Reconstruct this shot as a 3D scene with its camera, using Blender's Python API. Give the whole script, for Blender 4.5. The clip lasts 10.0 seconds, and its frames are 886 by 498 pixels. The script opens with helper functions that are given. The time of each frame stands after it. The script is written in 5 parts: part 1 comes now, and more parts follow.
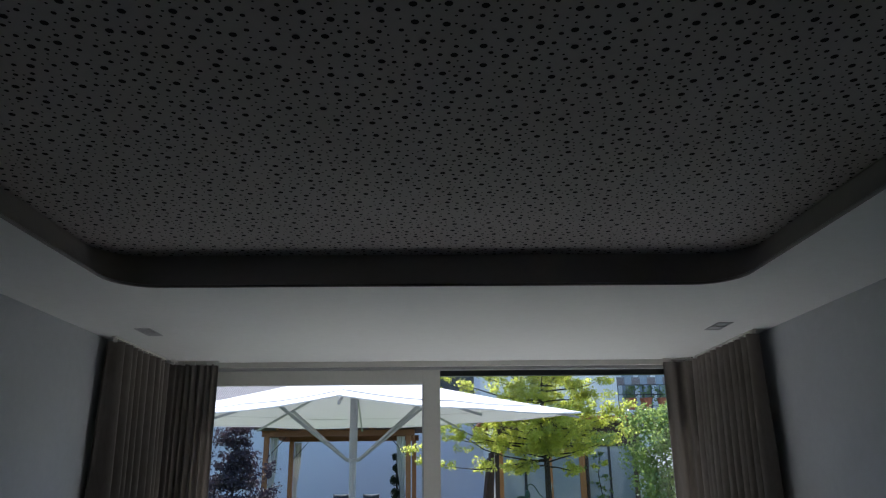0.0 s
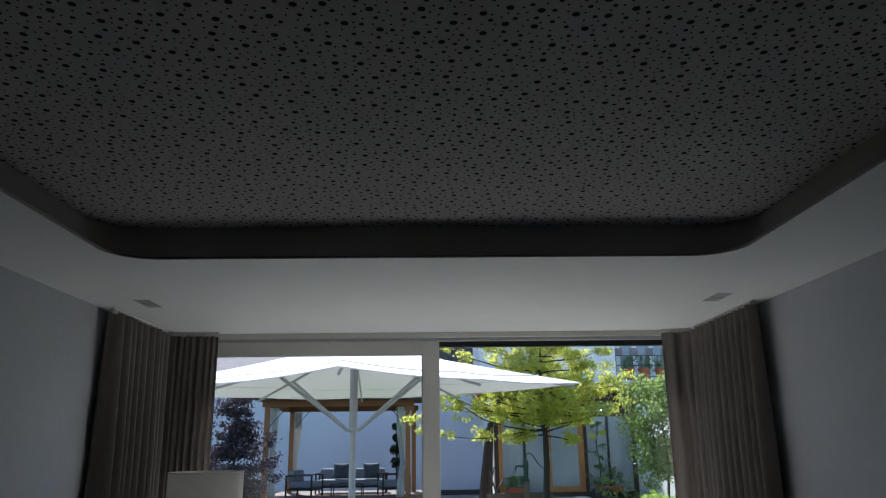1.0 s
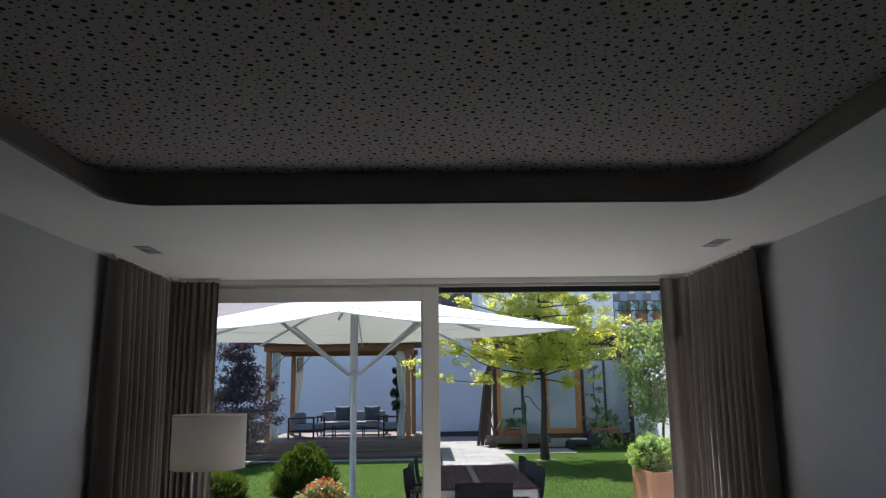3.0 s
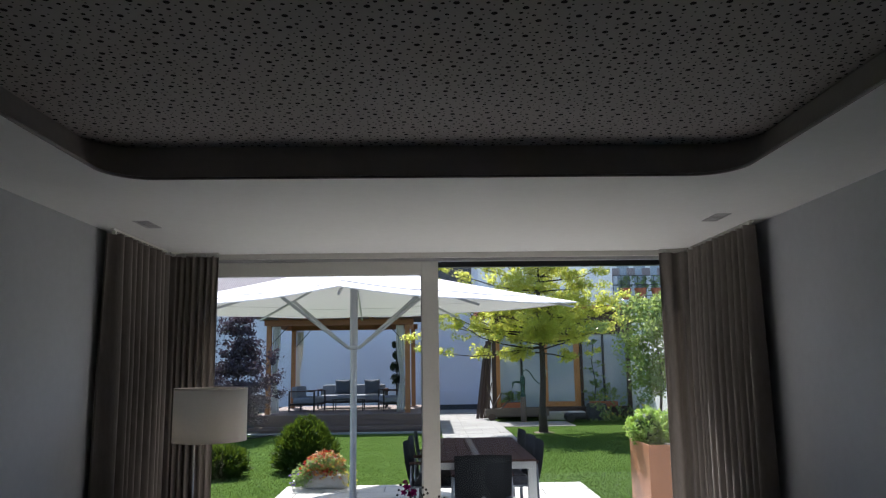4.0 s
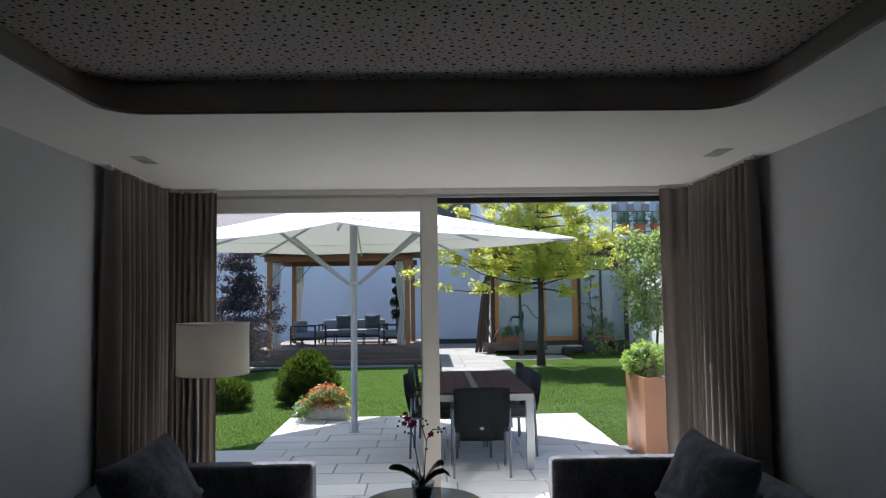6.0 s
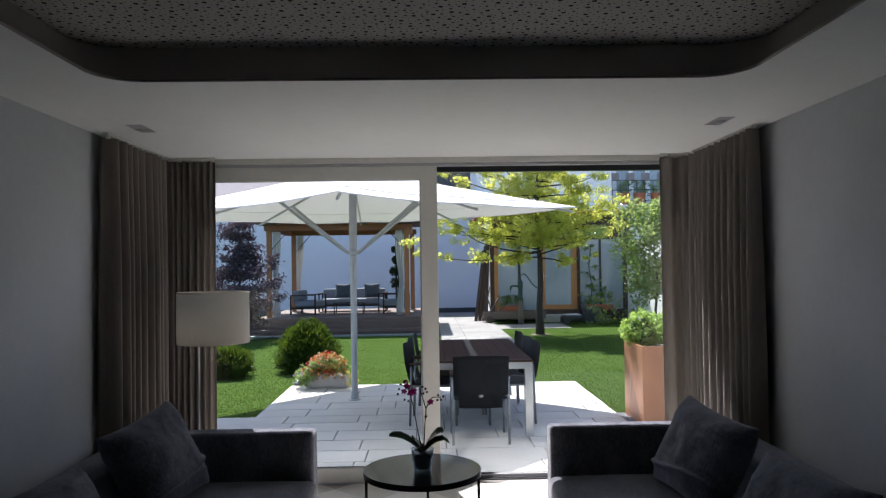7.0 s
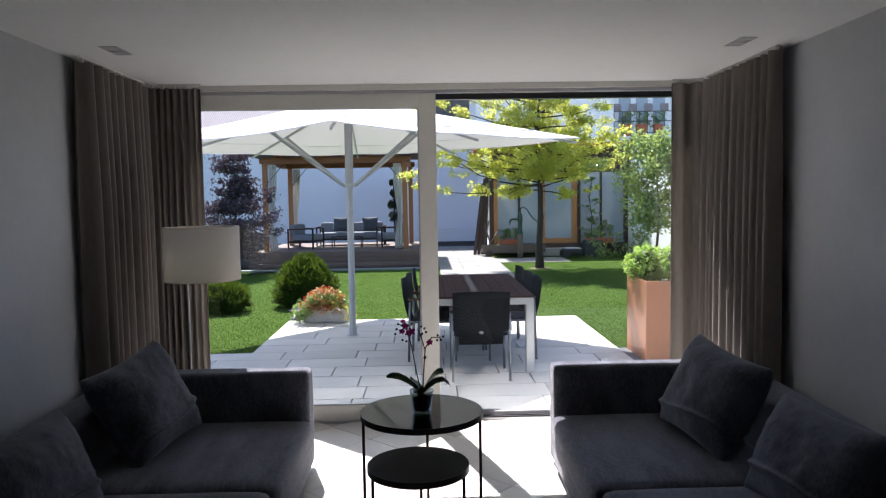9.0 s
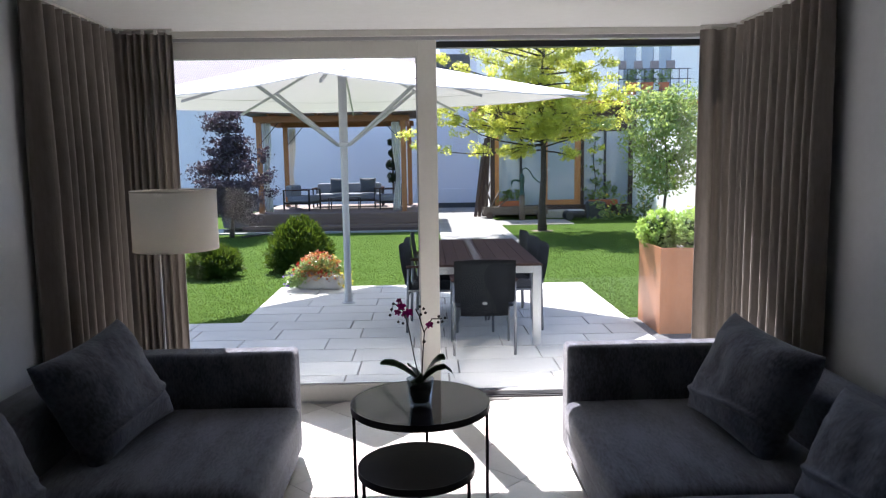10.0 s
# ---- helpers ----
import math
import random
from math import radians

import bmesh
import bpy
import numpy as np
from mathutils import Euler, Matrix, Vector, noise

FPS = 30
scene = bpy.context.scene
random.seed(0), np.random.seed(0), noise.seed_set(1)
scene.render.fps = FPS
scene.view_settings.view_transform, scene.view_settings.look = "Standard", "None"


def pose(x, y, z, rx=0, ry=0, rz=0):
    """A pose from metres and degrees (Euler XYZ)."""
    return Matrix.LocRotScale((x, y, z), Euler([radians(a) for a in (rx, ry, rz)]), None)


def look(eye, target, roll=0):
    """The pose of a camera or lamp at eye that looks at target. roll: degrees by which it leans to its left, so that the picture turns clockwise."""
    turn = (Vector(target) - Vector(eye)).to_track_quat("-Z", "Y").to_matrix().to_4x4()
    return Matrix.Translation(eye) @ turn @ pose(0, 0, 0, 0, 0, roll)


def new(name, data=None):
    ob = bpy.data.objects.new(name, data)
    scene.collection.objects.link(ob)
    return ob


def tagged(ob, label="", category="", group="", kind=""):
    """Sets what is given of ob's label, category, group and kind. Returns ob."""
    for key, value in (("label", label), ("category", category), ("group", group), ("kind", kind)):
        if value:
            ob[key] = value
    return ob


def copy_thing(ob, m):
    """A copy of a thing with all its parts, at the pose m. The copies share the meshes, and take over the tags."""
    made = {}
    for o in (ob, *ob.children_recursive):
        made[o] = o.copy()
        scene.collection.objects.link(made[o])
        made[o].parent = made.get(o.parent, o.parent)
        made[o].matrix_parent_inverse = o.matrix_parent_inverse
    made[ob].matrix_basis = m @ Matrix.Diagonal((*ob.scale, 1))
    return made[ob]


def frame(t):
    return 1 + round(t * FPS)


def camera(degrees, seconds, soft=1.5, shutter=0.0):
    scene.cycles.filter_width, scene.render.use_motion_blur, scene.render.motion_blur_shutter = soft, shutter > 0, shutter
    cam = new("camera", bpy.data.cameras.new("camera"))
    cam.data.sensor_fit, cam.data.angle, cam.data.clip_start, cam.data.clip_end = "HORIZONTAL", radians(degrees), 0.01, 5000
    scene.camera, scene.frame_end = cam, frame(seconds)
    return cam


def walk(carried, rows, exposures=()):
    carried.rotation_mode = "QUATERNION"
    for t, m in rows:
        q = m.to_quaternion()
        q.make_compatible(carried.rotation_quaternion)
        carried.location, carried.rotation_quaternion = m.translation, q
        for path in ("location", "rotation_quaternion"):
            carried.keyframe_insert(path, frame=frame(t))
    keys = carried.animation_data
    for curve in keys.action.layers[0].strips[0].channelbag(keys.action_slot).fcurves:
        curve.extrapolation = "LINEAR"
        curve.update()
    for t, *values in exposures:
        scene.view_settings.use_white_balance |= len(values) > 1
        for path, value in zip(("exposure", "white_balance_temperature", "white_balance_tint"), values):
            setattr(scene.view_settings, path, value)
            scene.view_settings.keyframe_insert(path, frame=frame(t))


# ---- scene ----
# camera: a slow tilt down from the ceiling, then a push towards the window
cam = camera(62.78, 10.0, soft=1.2)
ROWS = [
    (0.0, -0.040, 17.40, -1.23, 0.65),
    (0.5, -0.040, 16.29, -1.26, 0.69),
    (1.0, -0.033, 15.17, -1.27, 0.70),
    (1.5, -0.030, 14.03, -1.26, 0.70),
    (2.0, -0.029, 12.94, -1.27, 0.75),
    (2.5, -0.028, 11.92, -1.28, 0.76),
    (4.0, -0.026, 8.92, -1.29, 0.76),
    (4.5, -0.024, 7.85, -1.29, 0.79),
    (5.0, -0.021, 6.66, -1.28, 0.79),
    (5.5, -0.020, 5.29, -1.28, 0.80),
    (7.0, -0.014, 1.45, -1.29, 0.81),
    (7.5, 0.003, 0.45, -1.30, 0.82),
    (8.0, 0.052, -0.95, -1.30, 0.84),
    (8.5, 0.123, -2.31, -1.30, 0.87),
    (9.0, 0.225, -3.81, -1.32, 0.90),
    (9.5, 0.368, -5.19, -1.34, 0.90),
    (10.0, 0.717, -6.91, -1.33, 0.82),
]
EYE = 1.65
walk(cam, [(t, pose(0, y, EYE, 0, 0, yaw) @ pose(0, 0, 0, pitch) @ pose(0, 0, 0, 0, roll) @ pose(0, 0, 0, 90))
           for t, y, pitch, yaw, roll in ROWS],
     exposures=[(0.0, 1.22, 5720, 15), (1.0, 1.27, 5770, 15), (1.6, 1.30, 6110, 20), (2.5, 1.34, 6110, 20), (5.5, 1.43, 6060, 18), (7.5, 1.54, 6110, 21), (9.0, 1.75, 6110, 22), (10.0, 2.03, 6110, 22)])

# daylight: high sun behind the garden, a little to its left
SUN_EL, SUN_X, SUN_Y = 55.0, 0.29, -0.957
world = bpy.data.worlds.new("sky")
scene.world = world
world.use_nodes = True
wn = world.node_tree.nodes
sky = wn.new("ShaderNodeTexSky")
sky.sky_type, sky.sun_disc = "NISHITA", False
sky.sun_elevation, sky.sun_rotation = radians(SUN_EL), -0.294
wn["Background"].inputs[1].default_value = 0.106
world.node_tree.links.new(sky.outputs[0], wn["Background"].inputs[0])
sun_data = bpy.data.lights.new("sun", "SUN")
sun_data.energy, sun_data.angle, sun_data.color = 4.5, radians(0.5), (1.0, 0.95, 0.87)
sun = new("sun", sun_data)
c = math.cos(radians(SUN_EL))
sun.matrix_world = look((-6, 20, 30), Vector((-6, 20, 30)) + Vector((SUN_X * c, SUN_Y * c, -math.sin(radians(SUN_EL)))))


# ---- materials ----
def material(name, a, b=None, scale=8.0, rough=0.6, metal=0.0, bump=0.0, bump_scale=60.0, stretch=(1, 1, 1), sheen=0.0,
             spots=None, per_piece=0.0, translucent=None, fine=0.5, coat=0.0, spec=0.5, contrast=0.18):
    """Two colours mixed by noise at two scales, with a fine relief."""
    m = bpy.data.materials.new(name)
    m.use_nodes = True
    n, l = m.node_tree.nodes, m.node_tree.links
    p = n["Principled BSDF"]
    b = b or tuple(v * 0.8 for v in a)
    tc = n.new("ShaderNodeTexCoord")
    mp = n.new("ShaderNodeMapping")
    mp.inputs["Scale"].default_value = stretch
    l.new(tc.outputs["Object"], mp.inputs[0])
    big, small = n.new("ShaderNodeTexNoise"), n.new("ShaderNodeTexNoise")
    big.inputs["Scale"].default_value, big.inputs["Detail"].default_value = scale, 4
    small.inputs["Scale"].default_value, small.inputs["Detail"].default_value = scale * 11, 3
    for t in (big, small):
        l.new(mp.outputs[0], t.inputs["Vector"])
    mixf = n.new("ShaderNodeMix")
    mixf.data_type = "FLOAT"
    mixf.inputs[0].default_value = fine
    l.new(big.outputs[0], mixf.inputs[2])
    l.new(small.outputs[0], mixf.inputs[3])
    ramp = n.new("ShaderNodeMapRange")
    ramp.inputs[1].default_value, ramp.inputs[2].default_value = 0.5 - contrast, 0.5 + contrast
    l.new(mixf.outputs[0], ramp.inputs[0])
    mix = n.new("ShaderNodeMix")
    mix.data_type = "RGBA"
    mix.inputs[6].default_value, mix.inputs[7].default_value = (*a, 1), (*b, 1)
    l.new(ramp.outputs[0], mix.inputs[0])
    colour = mix.outputs[2]
    if per_piece:
        info, hsv, mr = n.new("ShaderNodeObjectInfo"), n.new("ShaderNodeHueSaturation"), n.new("ShaderNodeMapRange")
        mr.inputs[3].default_value, mr.inputs[4].default_value = 1 - per_piece, 1 + per_piece
        l.new(info.outputs["Random"], mr.inputs[0])
        l.new(mr.outputs[0], hsv.inputs["Value"])
        l.new(colour, hsv.inputs["Color"])
        colour = hsv.outputs[0]
    if spots:
        geo, hsv, mr, mh = (n.new("ShaderNodeNewGeometry"), n.new("ShaderNodeHueSaturation"), n.new("ShaderNodeMapRange"), n.new("ShaderNodeMapRange"))
        mr.inputs[3].default_value, mr.inputs[4].default_value = 1 - spots, 1 + spots
        mh.inputs[3].default_value, mh.inputs[4].default_value = 0.5 - spots * 0.06, 0.5 + spots * 0.06
        l.new(geo.outputs["Random Per Island"], mr.inputs[0])
        l.new(geo.outputs["Random Per Island"], mh.inputs[0])
        l.new(mr.outputs[0], hsv.inputs["Value"])
        l.new(mh.outputs[0], hsv.inputs["Hue"])
        l.new(colour, hsv.inputs["Color"])
        colour = hsv.outputs[0]
    l.new(colour, p.inputs["Base Color"])
    rr = n.new("ShaderNodeMapRange")
    rr.inputs[3].default_value, rr.inputs[4].default_value = max(rough - 0.08, 0.02), min(rough + 0.08, 1)
    l.new(big.outputs[0], rr.inputs[0])
    l.new(rr.outputs[0], p.inputs["Roughness"])
    p.inputs["Metallic"].default_value = metal
    p.inputs["Sheen Weight"].default_value = sheen
    p.inputs["Coat Weight"].default_value = coat
    p.inputs["Specular IOR Level"].default_value = spec
    if bump:
        bn, bt = n.new("ShaderNodeBump"), n.new("ShaderNodeTexNoise")
        bt.inputs["Scale"].default_value, bt.inputs["Detail"].default_value = bump_scale, 5
        l.new(mp.outputs[0], bt.inputs["Vector"])
        bn.inputs["Strength"].default_value, bn.inputs["Distance"].default_value = bump, 0.01
        l.new(bt.outputs[0], bn.inputs["Height"])
        l.new(bn.outputs[0], p.inputs["Normal"])
    if translucent:
        tr, ms = n.new("ShaderNodeBsdfTranslucent"), n.new("ShaderNodeMixShader")
        amount, tint = translucent
        tr.inputs[0].default_value = (*tint, 1)
        ms.inputs[0].default_value = amount
        l.new(p.outputs[0], ms.inputs[1])
        l.new(tr.outputs[0], ms.inputs[2])
        l.new(ms.outputs[0], n["Material Output"].inputs[0])
    return m


def clear_glass(name, tint=(0.93, 0.96, 0.95), gloss=1.0, even=0.0):
    m = bpy.data.materials.new(name)
    m.use_nodes = True
    n, l = m.node_tree.nodes, m.node_tree.links
    n.remove(n["Principled BSDF"])
    tr, gl, fr, mx = n.new("ShaderNodeBsdfTransparent"), n.new("ShaderNodeBsdfGlossy"), n.new("ShaderNodeFresnel"), n.new("ShaderNodeMixShader")
    tr.inputs[0].default_value = (*tint, 1)
    gl.inputs["Roughness"].default_value = 0.01
    fr.inputs[0].default_value = 1.0 + 0.5 * gloss
    if even:
        mx.inputs[0].default_value = even
    else:
        l.new(fr.outputs[0], mx.inputs[0])
    l.new(tr.outputs[0], mx.inputs[1])
    l.new(gl.outputs[0], mx.inputs[2])
    l.new(mx.outputs[0], n["Material Output"].inputs[0])
    return m


M = dict(
    lip=material("recess_lip", (0.30, 0.29, 0.275), (0.26, 0.25, 0.24), 4.0, 0.7),
    seam=material("canopy_seam", (0.45, 0.45, 0.44), rough=0.9),
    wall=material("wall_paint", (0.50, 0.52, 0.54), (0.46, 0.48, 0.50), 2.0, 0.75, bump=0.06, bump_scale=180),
    ceiling=material("ceiling_paint", (0.84, 0.86, 0.845), (0.80, 0.82, 0.80), 1.5, 0.8, bump=0.04, bump_scale=160),
    board=material("perforated_board", (0.455, 0.435, 0.415), (0.41, 0.39, 0.37), 2.0, 0.85, bump=0.05, bump_scale=150),
    hole=material("hole_dark", (0.012, 0.012, 0.012), rough=0.95),
    recess=material("recess_taupe", (0.45, 0.43, 0.40), (0.40, 0.38, 0.355), 3.0, 0.85, bump=0.05, bump_scale=120),
    tile=material("floor_stone", (0.68, 0.66, 0.62), (0.60, 0.58, 0.535), 2.2, 0.34, bump=0.03, bump_scale=70, per_piece=0.20),
    back_wall=material("back_wall_taupe", (0.20, 0.19, 0.18), (0.16, 0.15, 0.14), 2.0, 0.8, bump=0.05, bump_scale=150),
    grout=material("grout", (0.44, 0.42, 0.39), rough=0.9),
    frame=material("window_frame", (0.74, 0.74, 0.685), (0.69, 0.69, 0.635), 3.0, 0.45),
    dark_frame=material("dark_profile", (0.03, 0.032, 0.034), rough=0.4),
    alu=material("aluminium", (0.62, 0.63, 0.64), (0.55, 0.56, 0.57), 6.0, 0.32, metal=0.9),
    grey_paint=material("grey_lacquer", (0.46, 0.47, 0.48), (0.42, 0.43, 0.44), 5.0, 0.4, metal=0.2),
    curtain=material("curtain_cloth", (0.255, 0.226, 0.200), (0.165, 0.146, 0.128), 5.0, 0.9, bump=0.25, bump_scale=420, sheen=0.3, stretch=(1, 1, 0.25),
                     translucent=(0.20, (0.50, 0.46, 0.41))),
    sofa=material("sofa_cloth", (0.100, 0.111, 0.142), (0.035, 0.039, 0.053), 7.0, 0.95, bump=0.35, bump_scale=420, sheen=0.25, fine=0.45, stretch=(1.3, 0.35, 0.6), contrast=0.10),
    black=material("black_metal", (0.012, 0.012, 0.013), rough=0.38, metal=0.3),
    black_glass=material("black_glass", (0.006, 0.006, 0.007), rough=0.03, spec=0.22),
    black_wood=material("black_tray", (0.010, 0.010, 0.011), (0.016, 0.015, 0.015), 8.0, 0.55, spec=0.15),
    shade=material("lamp_shade_linen", (0.86, 0.83, 0.76), (0.81, 0.78, 0.71), 10.0, 0.9, bump=0.2, bump_scale=350, translucent=(0.45, (0.90, 0.87, 0.80))),
    glass=clear_glass("window_glass", gloss=0.55),
    hazy_glass=clear_glass("sliding_glass", gloss=1.05),
    pot_glass=clear_glass("pot_glass", (0.74, 0.79, 0.81), even=0.22),
    soil=material("bark_soil", (0.13, 0.11, 0.09), (0.05, 0.042, 0.035), 30.0, 0.95, bump=0.6, bump_scale=80),
    orchid_leaf=material("orchid_leaf", (0.025, 0.055, 0.022), (0.018, 0.040, 0.018), 9.0, 0.35, translucent=(0.15, (0.08, 0.2, 0.04))),
    orchid_stem=material("orchid_stem", (0.035, 0.030, 0.018), rough=0.6),
    orchid_flower=material("orchid_flower", (0.20, 0.008, 0.085), (0.11, 0.005, 0.05), 40.0, 0.6, translucent=(0.35, (0.35, 0.01, 0.14))),
    paver=material("paver_stone", (0.535, 0.51, 0.465), (0.44, 0.42, 0.38), 3.0, 0.8, bump=0.15, bump_scale=90, per_piece=0.09),
    path_stone=material("path_stone", (0.27, 0.26, 0.24), (0.20, 0.19, 0.175), 3.0, 0.85, bump=0.15, bump_scale=90, per_piece=0.14),
    joint=material("joint_sand", (0.17, 0.16, 0.14), (0.12, 0.11, 0.10), 20, 0.95),
    lawn=material("lawn_ground", (0.066, 0.108, 0.026), (0.040, 0.074, 0.015), 1.1, 0.95, bump=0.5, bump_scale=45, spec=0.0),
    blade=material("grass_blade", (0.076, 0.122, 0.030), (0.044, 0.082, 0.017), 0.9, 0.8, spots=0.5, translucent=(0.26, (0.135, 0.215, 0.024)), spec=0.22),
    earth=material("earth", (0.16, 0.12, 0.085), (0.09, 0.07, 0.05), 6.0, 0.95, bump=0.6, bump_scale=40),
    dark_gravel=material("dark_gravel", (0.15, 0.15, 0.155), (0.05, 0.05, 0.055), 26.0, 0.9, bump=0.8, bump_scale=60),
    gravel=material("gravel", (0.36, 0.34, 0.31), (0.14, 0.13, 0.12), 24.0, 0.95, bump=0.8, bump_scale=60),
    canopy=material("canopy_cloth", (0.80, 0.765, 0.785), (0.77, 0.735, 0.755), 3.0, 0.85, bump=0.1, bump_scale=300, translucent=(0.09, (0.82, 0.755, 0.77))),
    pole=material("umbrella_pole", (0.40, 0.41, 0.43), (0.35, 0.36, 0.375), 4.0, 0.5, metal=0.1),
    chair_leg=material("chair_leg_paint", (0.20, 0.205, 0.215), (0.17, 0.175, 0.185), 6.0, 0.4, metal=0.4),
    teak=material("table_slats", (0.082, 0.048, 0.040), (0.046, 0.027, 0.023), 5.0, 0.95, spec=0.06, stretch=(8, 0.8, 8), bump=0.15, bump_scale=30),
    wicker=material("chair_weave", (0.013, 0.016, 0.023), (0.007, 0.009, 0.013), 30.0, 0.7, bump=0.6, bump_scale=260),
    copper=material("planter_copper", (0.56, 0.245, 0.125), (0.45, 0.185, 0.09), 2.5, 0.40, metal=0.30, bump=0.05, bump_scale=20),
    box_leaf=material("box_leaf", (0.36, 0.50, 0.13), (0.26, 0.38, 0.08), 6.0, 0.5, spots=0.35, translucent=(0.4, (0.50, 0.66, 0.14))),
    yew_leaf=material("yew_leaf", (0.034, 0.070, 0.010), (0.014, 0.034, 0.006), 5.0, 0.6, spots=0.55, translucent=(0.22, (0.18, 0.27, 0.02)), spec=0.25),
    # topiary green darkened in colour so it reads as standing in shadow
    shaded_leaf=material("shaded_topiary_leaf", (0.018, 0.034, 0.014), (0.010, 0.020, 0.009), 5.0, 0.7, spots=0.4, spec=0.2),
    tree_leaf=material("maple_leaf", (0.23, 0.29, 0.075), (0.12, 0.18, 0.045), 1.6, 0.5, spots=0.6, translucent=(0.56, (0.82, 0.82, 0.15))),
    shrub_light=material("light_shrub_leaf", (0.17, 0.25, 0.09), (0.08, 0.15, 0.05), 2.0, 0.18, spots=0.6, translucent=(0.42, (0.44, 0.54, 0.14)), spec=0.9),
    shrub_leaf=material("shrub_leaf", (0.17, 0.26, 0.09), (0.10, 0.175, 0.06), 3.0, 0.28, spots=0.5, translucent=(0.45, (0.36, 0.46, 0.14))),
    plum_leaf=material("plum_leaf", (0.052, 0.036, 0.056), (0.022, 0.020, 0.030), 4.0, 0.65, spots=0.5, translucent=(0.10, (0.18, 0.10, 0.13))),
    bark=material("tree_bark", (0.060, 0.048, 0.038), (0.030, 0.025, 0.020), 14.0, 0.95, stretch=(1, 1, 0.3), bump=0.8, bump_scale=40),
    red=material("petal_red", (0.50, 0.035, 0.020), (0.36, 0.020, 0.015), 30.0, 0.6, spots=0.3, translucent=(0.3, (0.6, 0.04, 0.02))),
    orange=material("petal_orange", (0.46, 0.13, 0.03), (0.40, 0.23, 0.06), 30.0, 0.6, spots=0.4, translucent=(0.3, (0.6, 0.2, 0.06))),
    yellow=material("petal_yellow", (0.68, 0.55, 0.10), (0.60, 0.46, 0.07), 30.0, 0.6, spots=0.3, translucent=(0.3, (0.7, 0.6, 0.1))),
    violet=material("petal_violet", (0.16, 0.08, 0.34), (0.12, 0.06, 0.26), 30.0, 0.6),
    trough=material("trough_stone", (0.48, 0.46, 0.42), (0.33, 0.31, 0.28), 12.0, 0.9, bump=0.5, bump_scale=50),
    larch=material("pergola_wood", (0.34, 0.145, 0.052), (0.24, 0.10, 0.036), 4.0, 0.6, stretch=(6, 6, 0.7), bump=0.15, bump_scale=25),
    # pergola wood with grain along x, its colour darkened for shadow under the roof
    larch_flat_shaded=material("pergola_beam_shaded", (0.25, 0.10, 0.038), (0.17, 0.068, 0.026), 4.0, 0.6, stretch=(0.6, 6, 6), bump=0.15, bump_scale=25),
    deck=material("deck_board", (0.175, 0.118, 0.092), (0.115, 0.078, 0.062), 4.0, 0.75, stretch=(0.5, 5, 5), bump=0.2, bump_scale=30, per_piece=0.12),
    voile=material("outdoor_curtain", (0.80, 0.78, 0.75), (0.74, 0.72, 0.69), 6.0, 0.9, translucent=(0.3, (0.7, 0.68, 0.65))),
    lounge=material("lounge_cushion", (0.22, 0.235, 0.265), (0.17, 0.18, 0.21), 8.0, 0.9, bump=0.2, bump_scale=200),
    lounge_dark=material("lounge_pillow", (0.085, 0.095, 0.115), (0.06, 0.068, 0.085), 8.0, 0.9, bump=0.2, bump_scale=200),
    # blue of the sky-lit shade is put into this plaster's base colour
    plaster=material("bluish_shade_plaster", (0.70, 0.71, 0.80), (0.63, 0.645, 0.74), 0.8, 0.9, bump=0.15, bump_scale=60),
    white_plaster=material("house_plaster", (0.90, 0.90, 0.88), (0.86, 0.86, 0.84), 0.8, 0.9, bump=0.15, bump_scale=60),
    roof=material("roof_tile", (0.27, 0.235, 0.235), (0.20, 0.175, 0.175), 6.0, 0.8, bump=0.2, bump_scale=40),
    door_wood=material("door_wood", (0.50, 0.225, 0.075), (0.40, 0.17, 0.055), 4.0, 0.5, stretch=(6, 6, 0.7), bump=0.1, bump_scale=25),
    brown_wood=material("brown_post", (0.085, 0.052, 0.038), (0.055, 0.035, 0.027), 6.0, 0.7, stretch=(5, 5, 0.7)),
    old_wood=material("weathered_wood", (0.18, 0.14, 0.11), (0.10, 0.08, 0.065), 6.0, 0.9, stretch=(1, 5, 5), bump=0.4, bump_scale=40),
    far_glass=material("house_glass", (0.36, 0.41, 0.47), (0.30, 0.35, 0.41), 1.0, 0.06, coat=0.5),
    terracotta=material("terracotta", (0.46, 0.15, 0.07), (0.36, 0.115, 0.055), 8.0, 0.8),
    pump=material("pump_green", (0.012, 0.060, 0.045), (0.010, 0.045, 0.035), 9.0, 0.35),
    rubber=material("black_rubber", (0.02, 0.02, 0.021), rough=0.7),
    slate=material("slate_box", (0.06, 0.065, 0.075), (0.045, 0.05, 0.058), 6.0, 0.7),
    water=material("pond_water", (0.012, 0.018, 0.014), (0.008, 0.013, 0.010), 5.0, 0.10, bump=0.05, bump_scale=9),
    kerb=material("pond_kerb", (0.24, 0.25, 0.23), (0.15, 0.16, 0.145), 6.0, 0.8, bump=0.2, bump_scale=30),
)


# ---- building blocks ----
def thing(name, loc, label, category, group="", turn=0):
    e = new(name)
    e.empty_display_size = 0.1
    e.matrix_basis = pose(*loc, 0, 0, turn)
    return tagged(e, label, category, group)


def finish(name, bm, mat, smooth=False):
    me = bpy.data.meshes.new(name)
    bm.normal_update()
    bm.to_mesh(me)
    bm.free()
    me.materials.append(mat)
    if smooth:
        me.polygons.foreach_set("use_smooth", [True] * len(me.polygons))
    return me


def part(name, bm, mat, parent, label="", smooth=False):
    """One mesh object out of a bmesh, under a thing or a part."""
    ob = new(name, finish(name, bm, mat, smooth))
    ob.parent = parent
    return tagged(ob, label)


